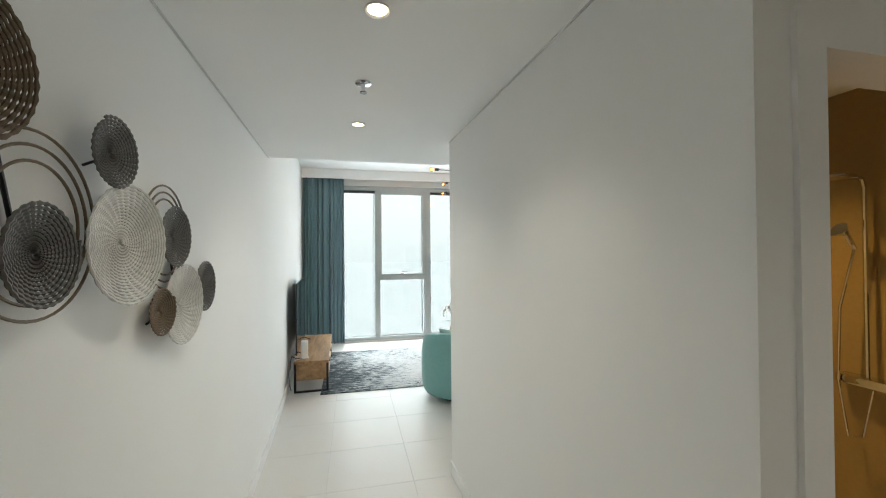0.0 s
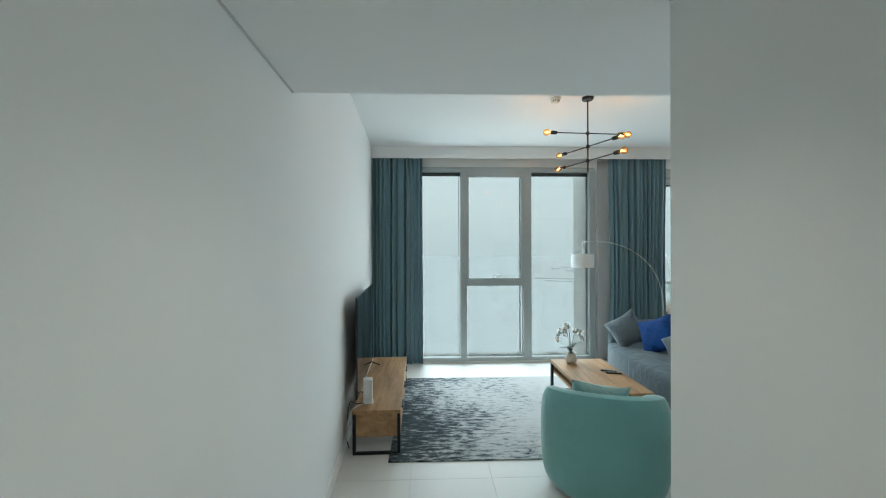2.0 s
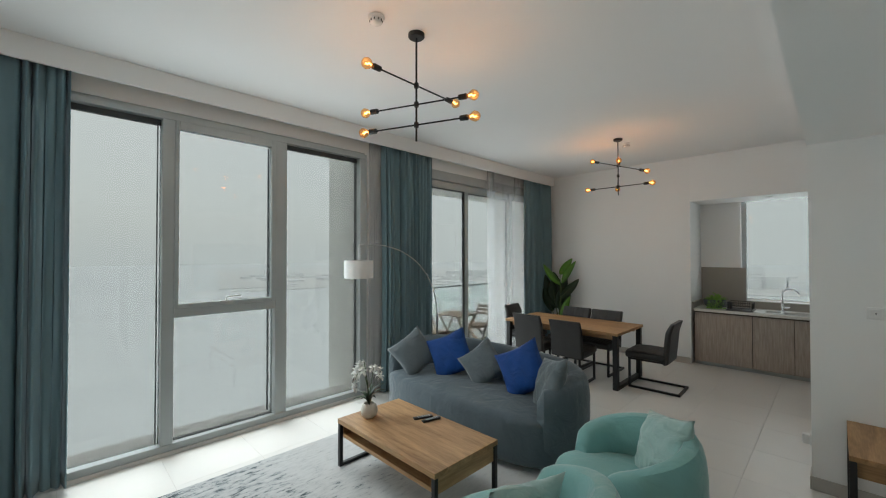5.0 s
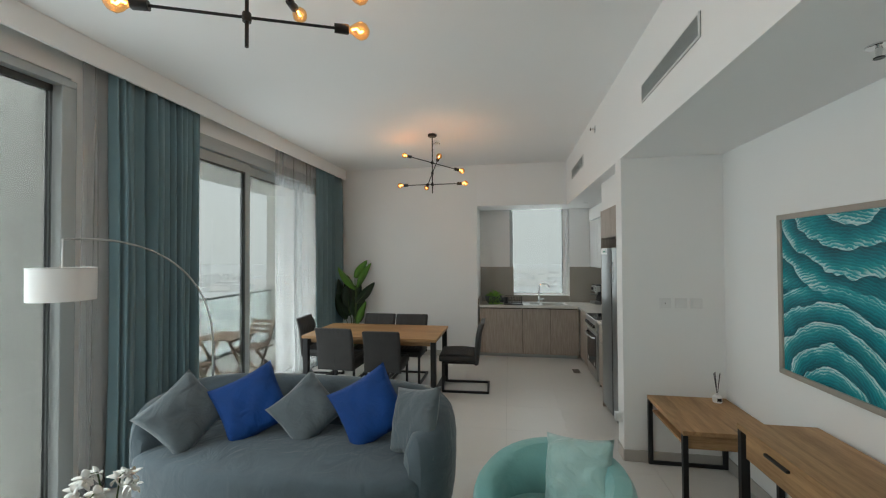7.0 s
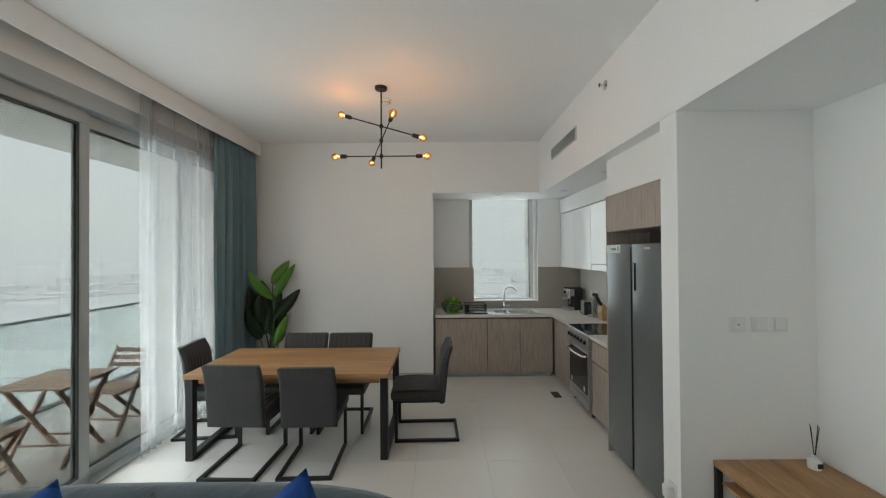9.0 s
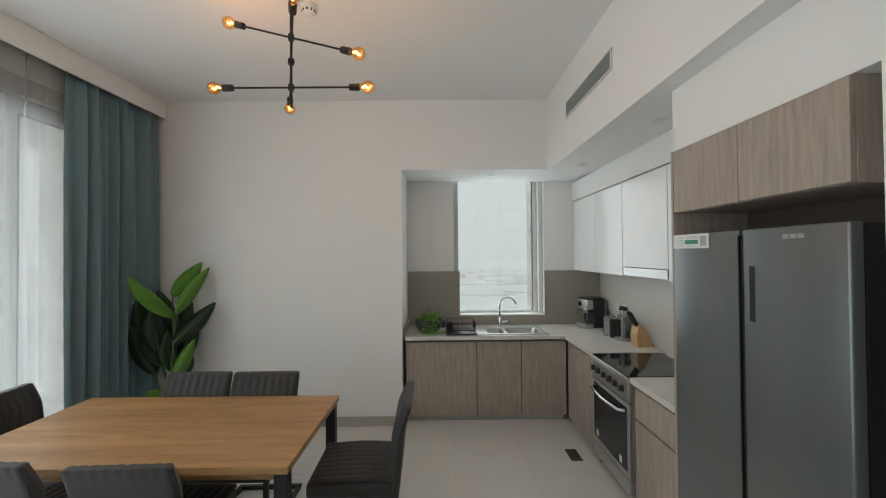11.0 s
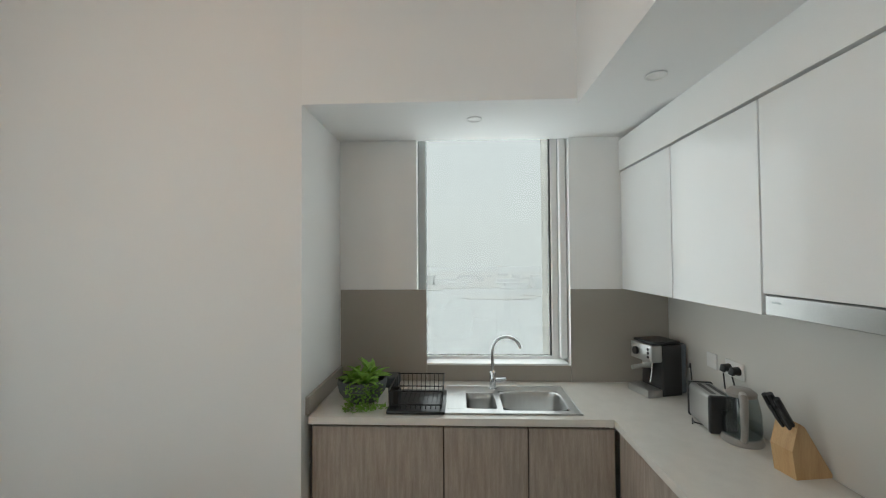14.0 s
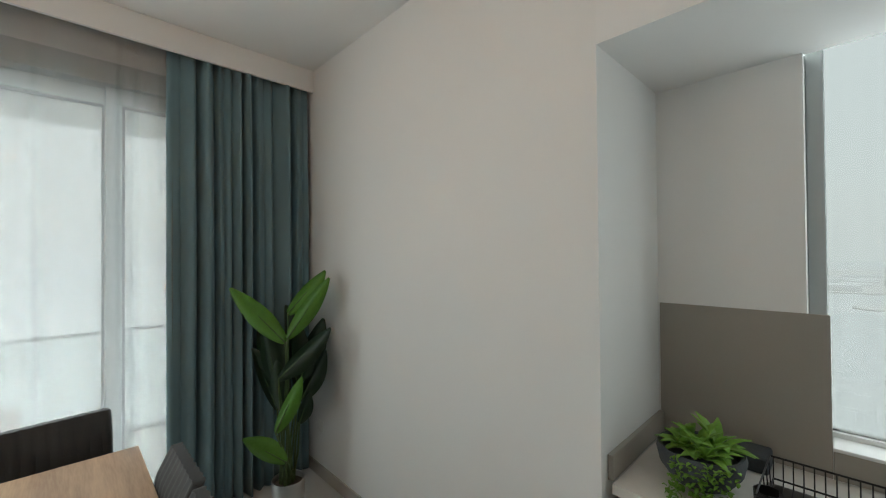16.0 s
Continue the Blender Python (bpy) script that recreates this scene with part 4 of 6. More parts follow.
def u_frame(parent, x0, x1, y, z1, w=0.035, name="leg_frame"):
    """A closed rectangular steel leg frame in the xz plane, built of four bars."""
    f = part(name, B(x0, x0 + w, y - w / 2, y + w / 2, 0, z1, bevel=0.002), M_BLACK, parent)
    part("leg", B(x1 - w, x1, y - w / 2, y + w / 2, 0, z1, bevel=0.002), M_BLACK, f)
    part("foot_bar", B(x0 + w, x1 - w, y - w / 2, y + w / 2, 0, w * 0.8, bevel=0.002), M_BLACK, f)
    return f


ct = thing("coffee_table", 2.148, 6.70, 0.012, 0, "oak coffee table with black steel frame and open shelf", "coffee table")
part("tabletop", B(-0.33, 0.33, -0.60, 0.60, 0.362, 0.40, bevel=0.003), M_OAK_Y, ct)
part("shelf", B(-0.30, 0.30, -0.56, 0.56, 0.245, 0.263, bevel=0.002), M_OAK_Y, ct)
part("apron", B(-0.30, -0.285, -0.56, 0.56, 0.263, 0.275, bevel=0.002), M_OAK_Y, ct)
part("end_panel", B(-0.295, 0.295, -0.585, -0.565, 0.245, 0.362, bevel=0.002), M_OAK_X, ct)
part("end_panel", B(-0.295, 0.295, 0.565, 0.585, 0.245, 0.362, bevel=0.002), M_OAK_X, ct)
u_frame(ct, -0.328, 0.328, -0.582, 0.362, 0.032)
u_frame(ct, -0.328, 0.328, 0.582, 0.362, 0.032)

dt = thing("dining_table", 5.845, 7.225, 0, 0, "oak dining table with black steel loop legs", "dining table")
part("tabletop", B(-0.485, 0.485, -0.905, 0.905, 0.726, 0.764, bevel=0.003), M_OAK_T, dt)
part("apron", B(-0.41, -0.39, -0.81, 0.81, 0.66, 0.726, bevel=0.002), M_OAK_Y, dt)
part("apron", B(0.39, 0.41, -0.81, 0.81, 0.66, 0.726, bevel=0.002), M_OAK_Y, dt)
u_frame(dt, -0.465, 0.465, -0.86, 0.726, 0.065)
u_frame(dt, -0.465, 0.465, 0.86, 0.726, 0.065)


def dining_chair():
    """Cantilever chair facing +x: padded ribbed back, seat and a square-tube frame."""
    t = thing("dining_chair", 0, 0, 0, 0, "charcoal suede cantilever dining chair with black frame", "dining chair", "chairs round the table")
    bm = bmesh.new()

    def seat_fn(u, v):
        rib = 0.006 * abs(math.sin(math.pi * 9 * v)) * (1 if 0.15 < u < 0.95 else 0.3)
        return Vector((-0.20 + 0.44 * u, -0.22 + 0.44 * v, 0.465 + 0.012 * math.sin(math.pi * u) + rib))

    part("seat", B(-0.22, 0.25, -0.225, 0.225, 0.38, 0.463, bevel=0.022, segments=3), M_CHAIR, t, "", True)
    grid_surface(bm, 14, 54, seat_fn)
    part("seat_quilting", bm, M_CHAIR, t, "", True)
    bm = bmesh.new()
    # back: a padded slab that leans backwards and curls at the top
    rows = []
    nz, ny = 14, 36
    for side in (0, 1):
        sheet = []
        for j in range(nz + 1):
            v = j / nz
            z = 0.36 + 0.50 * v
            lean = -0.215 - 0.05 * v - 0.035 * max(0, v - 0.75) * 4
            th = 0.062 * (1 - 0.45 * max(0, v - 0.8) * 5)
            row = []
            for i in range(ny + 1):
                u = i / ny
                edge = min(1, min(u, 1 - u) / 0.06)
                ro = math.sqrt(max(0, 1 - (1 - edge) ** 2))
                rib = 0.007 * abs(math.sin(math.pi * 9 * u)) if (v > 0.12 or side) else 0
                if side == 0:
                    rib = 0.007 * abs(math.sin(math.pi * 9 * u)) * max(0, (v - 0.86) / 0.14)
                x = lean + (th / 2 * ro + rib) * (1 if side else -1)
                row.append(bm.verts.new((x, -0.225 + 0.45 * u, z - (0.014 * (1 - ro)))))
            sheet.append(row)
        for j in range(nz):
            for i in range(ny):
                bm.faces.new((sheet[j][i], sheet[j][i + 1], sheet[j + 1][i + 1], sheet[j + 1][i]))
        rows.append(sheet)
    for j in range(nz):
        for e in (0, ny):
            bm.faces.new((rows[0][j][e], rows[0][j + 1][e], rows[1][j + 1][e], rows[1][j][e]))
    for e in (0, nz):
        for i in range(ny):
            bm.faces.new((rows[0][e][i], rows[0][e][i + 1], rows[1][e][i + 1], rows[1][e][i]))
    bk = part("backrest", bm, M_CHAIR, t, "", True)
    part("back_seam", T([(-0.247, 0, 0.40), (-0.262, 0, 0.55), (-0.274, 0, 0.68)], 0.004, 6), M_BLACKP, bk)
    for s in (-1, 1):
        y = 0.20 * s
        part("leg", BAR((0.20, y, 0.0), (0.20, y, 0.385), 0.026, 0.026), M_BLACK, t)
        part("runner", BAR((0.21, y, 0.013), (-0.36, y, 0.013), 0.026, 0.026), M_BLACK, t)
        part("seat_rail", BAR((0.20, y, 0.37), (-0.21, y, 0.37), 0.026, 0.022), M_BLACK, t)
    part("rear_bar", BAR((-0.36, -0.213, 0.013), (-0.36, 0.213, 0.013), 0.026, 0.026), M_BLACK, t)
    return t


ch = dining_chair()
CHAIR_SIZE = Matrix.Diagonal((1.03, 1.05, 1.03, 1.0))
ch.matrix_basis = pose(5.454, 6.979, 0, 0, 0, 2) @ CHAIR_SIZE
for x, y, a in ((5.449, 7.57, -2), (6.11, 7.40, 180), (6.10, 6.887, 181), (5.93, 6.09, 92), (6.02, 8.13, -84)):
    copy_thing(ch, pose(x, y, 0, 0, 0, a) @ CHAIR_SIZE)

# ---- media wall ----
tc = thing("tv_console", -0.22, 6.69, 0, 1.5, "long low oak media console with black steel frame", "media console")
part("top", B(-0.215, 0.215, -0.85, 0.85, 0.365, 0.40, bevel=0.003), M_OAK_Y, tc)
part("body", B(-0.20, 0.195, -0.82, 0.82, 0.15, 0.362, bevel=0.002), M_OAK_Y, tc)
for k in range(3):
    d = part("drawer_front", B(0.196, 0.212, -0.81 + k * 0.545, -0.275 + k * 0.545, 0.16, 0.355, bevel=0.003), M_OAK_Y, tc)
    part("handle", B(0.212, 0.228, -0.62 + k * 0.545, -0.46 + k * 0.545, 0.325, 0.340, bevel=0.002), M_BLACK, d)
u_frame(tc, -0.212, 0.212, -0.83, 0.365, 0.028)
u_frame(tc, -0.212, 0.212, 0.83, 0.365, 0.028)
tv = thing("television", -0.415, 6.68, 0.40, 2.5, "large flat black television standing on the media console", "television")
part("casing", B(-0.018, -0.004, -0.72, 0.72, 0.045, 0.985, bevel=0.003), M_BLACKP, tv)
part("screen", B(-0.004, 0.0, -0.716, 0.716, 0.055, 0.981), M_BLACKG, tv, "glossy dark screen")
for y in (-0.5, 0.5):
    bm = BAR((-0.012, y, 0.05), (0.10, y, 0.006), 0.016, 0.010)
    bar(bm, (-0.012, y, 0.05), (-0.05, y, 0.006), 0.016, 0.010)
    part("stand_foot", bm, M_BLACKP, tv)
rt = thing("router", -0.30, 6.03, 0.40, 8, "white upright wifi router on the console", "router")
part("body", B(-0.043, 0.043, -0.043, 0.043, 0, 0.225, bevel=0.012, segments=3), M_WHITEP, rt, "", True)
part("base", B(-0.049, 0.049, -0.049, 0.049, 0, 0.012, bevel=0.005), M_WHITEP, rt, "", True)
cb = new("power_cable", done("power_cable", T([(-0.33, 5.97, 0.41), (-0.40, 5.95, 0.42), (-0.44, 5.90, 0.46), (-0.455, 5.88, 0.40), (-0.46, 5.88, 0.25), (-0.47, 5.9, 0.1), (-0.46, 5.95, 0.01)], 0.005), M_BLACKP, True))
tagged(cb, "black power cables looping behind the console", "cable")
cb = new("power_cable", done("power_cable", T([(-0.32, 5.99, 0.408), (-0.37, 5.93, 0.41), (-0.42, 5.86, 0.40), (-0.45, 5.84, 0.3), (-0.46, 5.86, 0.12)], 0.004), M_WHITEP, True))
tagged(cb, "white router cable dropping behind the console", "cable")

# ---- desks and picture ----
dk = thing("side_desk", 3.89, 3.93, 0, 0, "low oak desk with open shelf and black steel legs", "desk")
part("tabletop", B(-0.36, 0.36, -0.31, 0.31, 0.553, 0.585, bevel=0.003), M_OAK_X, dk)
part("shelf", B(-0.33, 0.33, -0.28, 0.28, 0.455, 0.47, bevel=0.002), M_OAK_X, dk)
part("end_panel", B(-0.335, -0.32, -0.28, 0.28, 0.455, 0.553, bevel=0.002), M_OAK_Y, dk)
for x in (-0.34, 0.34):
    f = part("leg_frame", B(x - 0.015, x + 0.015, -0.31, -0.275, 0, 0.553, bevel=0.002), M_BLACK, dk)
    part("leg", B(x - 0.015, x + 0.015, 0.275, 0.31, 0, 0.553, bevel=0.002), M_BLACK, f)
    part("foot_bar", B(x - 0.015, x + 0.015, -0.275, 0.275, 0, 0.028, bevel=0.002), M_BLACK, f)
d2k = thing("console_desk", 2.62, 3.85, 0, 0, "oak console desk with one drawer and black legs", "desk")
part("tabletop", B(-0.60, 0.60, -0.215, 0.215, 0.752, 0.785, bevel=0.003), M_OAK_X, d2k)
part("body", B(-0.56, 0.56, -0.20, 0.185, 0.60, 0.752, bevel=0.002), M_OAK_X, d2k)
d = part("drawer_front", B(-0.50, 0.53, 0.186, 0.203, 0.605, 0.745, bevel=0.003), M_OAK_X, d2k)
part("handle", B(0.16, 0.34, 0.203, 0.222, 0.715, 0.73, bevel=0.003), M_BLACK, d)
for x in (-0.58, 0.58):
    f = part("leg_frame", B(x - 0.018, x + 0.018, -0.212, -0.165, 0, 0.752, bevel=0.002), M_BLACK, d2k)
    part("leg", B(x - 0.018, x + 0.018, 0.165, 0.212, 0, 0.752, bevel=0.002), M_BLACK, f)
    part("foot_bar", B(x - 0.018, x + 0.018, -0.165, 0.165, 0, 0.03, bevel=0.002), M_BLACK, f)
pc = thing("picture", 2.81, 3.61, 1.54, 0, "large abstract teal wave painting in a silver frame", "painting")
part("canvas", B(-0.685, 0.685, 0.004, 0.022, -0.49, 0.49), M_PAINT, pc)
for a in ((-0.72, 0.72, 0.0, 0.035, 0.49, 0.525), (-0.72, 0.72, 0.0, 0.035, -0.525, -0.49), (-0.72, -0.685, 0.0, 0.035, -0.49, 0.49), (0.685, 0.72, 0.0, 0.035, -0.49, 0.49)):
    part("frame_bar", B(*a, bevel=0.004), M_FRAMEP, pc)
df = thing("reed_diffuser", 4.15, 3.73, 0.585, 0, "small white reed diffuser with dark sticks on desk", "diffuser")
part("bottle", L([(0, 0), (0.032, 0), (0.034, 0.01), (0.034, 0.045), (0.02, 0.055), (0.014, 0.06), (0.014, 0.075), (0, 0.075)]), M_WHITEP, df, "", True)
for k, (a, b) in enumerate(((-0.03, 0.01), (-0.012, -0.02), (0.012, 0.015), (0.03, -0.012), (0.0, 0.03))):
    part("reed", T([(0, 0, 0.05), (b * 0.9, a, 0.24)], 0.0022, 6), M_BLACKP, df)
part("bottle_label", B(-0.0355, -0.034, -0.016, 0.016, 0.014, 0.04), M_BLACKP, df)

# ---- lamps ----
lp = thing("arc_floor_lamp", 3.80, 8.13, 0, 0, "slim chrome arc floor lamp with white drum shade", "floor lamp")
part("base", L([(0, 0), (0.15, 0), (0.15, 0.02), (0.14, 0.03), (0, 0.03)], seg=36), M_BLACKP, lp, "", True)
arc = []
for k in range(29):
    u = k / 28
    p0, p1, p2, p3 = Vector((0, 0, 1.0)), Vector((-0.02, 0, 1.62)), Vector((-0.55, 0.03, 2.0)), Vector((-1.21, 0.05, 1.92))
    arc.append((1 - u) ** 3 * p0 + 3 * u * (1 - u) ** 2 * p1 + 3 * u * u * (1 - u) * p2 + u ** 3 * p3)
part("pole", T([(0, 0, 0.03), (0, 0, 1.0)], 0.011, 10), M_STEEL, lp, "", True)
part("arc", T(arc, 0.0075, 8), M_STEEL, lp, "", True)
for k in (9, 18):
    part("arc_joint", T([arc[k], arc[k + 1]], 0.0105, 10), M_CHROME, lp, "", True)
part("cord", T([(-1.21, 0.05, 1.92), (-1.21, 0.05, 1.74)], 0.006, 8), M_STEEL, lp)
shade = part("shade", L([(0.165, 0), (0.165, 0.2), (0.162, 0.2), (0.162, 0)], -1.21, 0.05, 1.54, 36), M_SHADE, lp, "white fabric drum shade", True)
part("shade_rim", T([(-1.21 + 0.165 * math.cos(2 * math.pi * k / 32), 0.05 + 0.165 * math.sin(2 * math.pi * k / 32), 1.742) for k in range(32)], 0.003, 6, True), M_STEEL, shade)
part("lamp_socket", L([(0, 0), (0.018, 0), (0.018, 0.08), (0, 0.09)], -1.21, 0.05, 1.65, 12), M_WHITEP, lp)


def chandelier(x, y, rods, label):
    t = thing("chandelier", x, y, CEIL, 0, label, "chandelier", "black rod chandeliers")
    part("canopy", L([(0, 0), (0.06, 0), (0.06, -0.022), (0.052, -0.03), (0, -0.03)], seg=28), M_BLACK, t, "", True)
    part("stem", T([(0, 0, -0.02), (0, 0, -0.79)], 0.0075, 10), M_BLACK, t, "", True)
    for z, v in rods:
        v = Vector(v)
        e = v.normalized()
        joint = part("joint", L([(0, -0.018), (0.016, -0.018), (0.019, 0), (0.016, 0.018), (0, 0.018)], 0, 0, z, 14), M_BLACK, t, "", True)
        part("rod", T([Vector((0, 0, z)) - v + e * 0.1, Vector((0, 0, z)) + v - e * 0.1], 0.006, 8), M_BLACK, joint, "", True)
        for s in (-1, 1):
            a = Vector((0, 0, z)) + s * (v - e * 0.12)
            c = a + s * e * 0.06
            h = part("lamp_holder", T([a, a + s * e * 0.055, c], [0.019, 0.021, 0.017], 14), M_BLACK, t, "", True)
            bulb = T([c, c + s * e * 0.012, c + s * e * 0.03, c + s * e * 0.05, c + s * e * 0.072, c + s * e * 0.086], [0.012, 0.018, 0.031, 0.038, 0.030, 0.009], 16)
            g = part("bulb", bulb, M_BULBG, h, "clear amber filament bulb", True)
            g.visible_shadow = False
            part("filament", T([c + s * e * 0.012, c + s * e * 0.032 + Vector((0, 0, 0.007)), c + s * e * 0.045 - Vector((0, 0, 0.007)), c + s * e * 0.058], 0.0052, 6), M_BULB, h)
            p = Vector((x, y, CEIL)) + c + s * e * 0.045
            bulb_lamp("chandelier_light", p.x, p.y, p.z, 0.48, WARM, 0.03)
    return t


chandelier(1.96, 6.44, ((-0.38, (0.46, 0.03, 0.0)), (-0.52, (0.17, -0.42, 0.0)), (-0.67, (0.19, -0.415, 0.01))), "black steel rod chandelier over the coffee table")
chandelier(5.68, 6.42, ((-0.38, (0.1, 0.42, 0.15)), (-0.52, (-0.42, -0.17, 0.12)), (-0.67, (0.0, 0.455, 0.0))), "black steel rod chandelier over the dining table")


def smoke_detector(x, y):
    t = thing("smoke_detector", x, y, CEIL, 0, "round white ceiling smoke detector with dark slots", "smoke detector", "smoke detectors")
    part("base", L([(0, 0), (0.055, 0), (0.057, -0.012), (0.05, -0.022), (0, -0.022)], seg=28), M_WHITEP, t, "", True)
    part("sensor_head", L([(0, -0.022), (0.042, -0.022), (0.040, -0.045), (0.028, -0.055), (0, -0.057)], seg=28), M_WHITEP, t, "", True)
    for k in range(10):
        a = 2 * math.pi * k / 10
        part("slot", BAR((0.0405 * math.cos(a), 0.0405 * math.sin(a), -0.028), (0.0405 * math.cos(a), 0.0405 * math.sin(a), -0.042), 0.012, 0.003), M_BLACKP, t)


smoke_detector(1.625, 6.47)
smoke_detector(5.99, 6.42)


def downlight(x, y, z, lit):
    t = thing("downlight", x, y, z, 0, "round recessed ceiling spotlight" + (", switched on" if lit else ", switched off"), "spotlight", "recessed spotlights")
    part("trim_ring", L([(0.036, -0.001), (0.047, -0.001), (0.049, -0.006), (0.045, -0.008), (0.036, -0.003)], seg=28), M_WHITEP, t, "", True)
    part("lens", L([(0, -0.0025), (0.037, -0.0025)], seg=24), M_DOWN if lit else M_WHITEP, t)
    if lit:
        spot_lamp("downlight_light", x, y, z - 0.03, 5.6, (1.0, 0.89, 0.74))


# first and last are unseen spots, added to brighten the corridor and side hall
for x, y in ((0.41, -0.75), (0.411, 2.012), (0.363, 3.322), (1.9, 0.35)):
    downlight(x, y, LOW, True)
for x, y in ((7.85, 4.99), (7.24, 4.17), (5.99, 4.115)):
    downlight(x, y, LOW + (0.03 if x > FAR else 0.0), False)


def sprinkler(x, y, z, d):
    t = thing("sprinkler", x, y, z, 0, "small chrome fire sprinkler with round plate", "sprinkler", "sprinklers")
    d = Vector(d)
    part("plate", T([d * 0.0, d * 0.006, d * 0.012], [0.042, 0.042, 0.02], 24), M_CHROME, t, "", True)
    part("nozzle", T([d * 0.012, d * 0.05], [0.012, 0.008], 10), M_CHROME, t, "", True)
    part("deflector", T([d * 0.05, d * 0.055], [0.018, 0.018], 14), M_BLACKP, t)


sprinkler(0.378, 2.649, LOW, (0, 0, -1))
sprinkler(5.24, FACE, 3.245, (0, 1, 0))
sprinkler(2.44, 3.91, LOW, (0, 0, -1))


def vent(x0, x1, z0, z1):
    t = thing("air_vent", x0, FACE, z0, 0, "white linear air grille in the bulkhead", "air vent", "air grilles")
    w, h = x1 - x0, z1 - z0
    part("backing", B(0, w, 0.001, 0.004, 0, h), M_ALU_DARK, t)
    for a in ((0, w, 0.001, 0.012, 0, 0.012), (0, w, 0.001, 0.012, h - 0.012, h), (0, 0.012, 0.001, 0.012, 0.012, h - 0.012), (w - 0.012, w, 0.001, 0.012, 0.012, h - 0.012)):
        part("grille_frame", B(*a, bevel=0.002), M_WHITEP, t)
    n = 9
    for k in range(n):
        z = 0.012 + (h - 0.024) * (k + 0.5) / n
        part("slat", BAR((0.012, 0.008, z), (w - 0.012, 0.008, z), 0.010, 0.006), M_ALU, t)


vent(2.75, 3.64, 2.925, 3.06)
vent(5.97, 6.89, 2.995, 3.14)


def wall_plate(x, y, z, axis, label, w=0.086, dot=True):
    t = thing("wall_switch", x, y, z, 0 if axis == "y" else 90, label, "switch", "wall plates")
    part("plate", B(-w / 2, w / 2, 0, 0.009, -0.043, 0.043, bevel=0.003), M_WHITEP, t, "", True)
    part("rocker", B(-0.03, 0.03, 0.009, 0.012, -0.03, 0.03, bevel=0.002), M_WHITEP, t)
    if dot:
        part("indicator", B(-0.004, 0.004, 0.012, 0.0135, -0.004, 0.004), M_BLACKP, t)


for k, y in enumerate((4.085, 3.955, 3.835)):
    wall_plate(4.25, y, 1.385, "x", "square white switch plate on the wall", 0.095, k == 0)
wall_plate(FAR, 8.37, 0.42, "x", "white socket plate low on the dining wall", 0.086, False)

# ---- kitchen ----
TOP = 0.92
KITCHEN = "kitchen base units"


def door_front(parent, axis, at, a0, a1, z0, z1, material, name="door"):
    """A cabinet front on the plane x = at (axis x, facing -x) or y = at (axis y, facing +y)."""
    if axis == "x":
        return part(name, B(at, at + 0.018, a0, a1, z0, z1, bevel=0.0015), material, parent)
    return part(name, B(a0, a1, at - 0.018, at, z0, z1, bevel=0.0015), material, parent)


def base_unit(label, axis, a0, a1, fronts):
    """fronts: rows of (a0, a1, z0, z1) on the unit's face."""
    t = thing("base_cabinet", 0, 0, 0, 0, label, "kitchen cabinet", KITCHEN)
    if axis == "x":
        # carcass and rail coloured dark to paint the shade in the door gaps
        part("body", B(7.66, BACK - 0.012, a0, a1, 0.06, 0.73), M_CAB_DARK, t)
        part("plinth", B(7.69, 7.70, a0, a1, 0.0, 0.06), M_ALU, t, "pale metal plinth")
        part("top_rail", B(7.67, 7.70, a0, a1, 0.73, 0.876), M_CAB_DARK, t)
        for f in fronts:
            door_front(t, "x", 7.642, *f, M_CAB)
    else:
        part("body", B(a0, a1, SIDE + 0.01, 4.20, 0.06, 0.876), M_CAB, t)
        part("plinth", B(a0, a1, 4.15, 4.16, 0.0, 0.06), M_ALU, t, "pale metal plinth")
        for f in fronts:
            door_front(t, "y", 4.222, *f, M_CAB)
    return t


base_unit("taupe wood-grain cabinet beside the nook wall", "x", 5.190, 5.955, [(5.193, 5.945, 0.065, 0.852)])
base_unit("taupe wood-grain cabinet under the sink", "x", 4.25, 5.189, [(4.714, 5.185, 0.065, 0.852), (4.232, 4.707, 0.065, 0.852)])
base_unit("taupe wood-grain corner cabinet beside the cooker", "y", 6.885, 7.63, [(6.89, 7.60, 0.065, 0.852)])
base_unit("taupe wood-grain drawer unit between cooker and fridge", "y", 5.535, 6.175, [(5.54, 6.17, 0.065, 0.63), (5.54, 6.17, 0.645, 0.852)])

t0 = TOP - 0.04
hx0, hx1, hy0, hy1 = 7.70, 8.06, 4.43, 5.07
wt = thing("worktop", 0, 0, 0, 0, "cream quartz worktop around the sink corner", "worktop", "worktops")
bm = bmesh.new()
for a in ((7.602, hx0, SIDE + 0.01, 5.953), (hx1, BACK - 0.009, SIDE + 0.01, 5.953), (hx0, hx1, SIDE + 0.01, hy0), (hx0, hx1, hy1, 5.953)):
    box(bm, *a, t0, TOP)
bmesh.ops.remove_doubles(bm, verts=bm.verts, dist=0.0001)
part("slab", bm, M_STONE, wt)
part("slab", B(6.88, 7.6015, SIDE + 0.01, 4.248, t0, TOP), M_STONE, wt)
wt = thing("worktop", 0, 0, 0, 0, "cream quartz worktop under the microwave", "worktop", "worktops")
part("slab", B(5.533, 6.18, SIDE + 0.01, 4.248, t0, TOP, bevel=0.002), M_STONE, wt)
part("upstand", B(5.533, 6.18, SIDE + 0.0085, SIDE + 0.02, TOP, TOP + 0.03, bevel=0.002), M_STONE, wt)

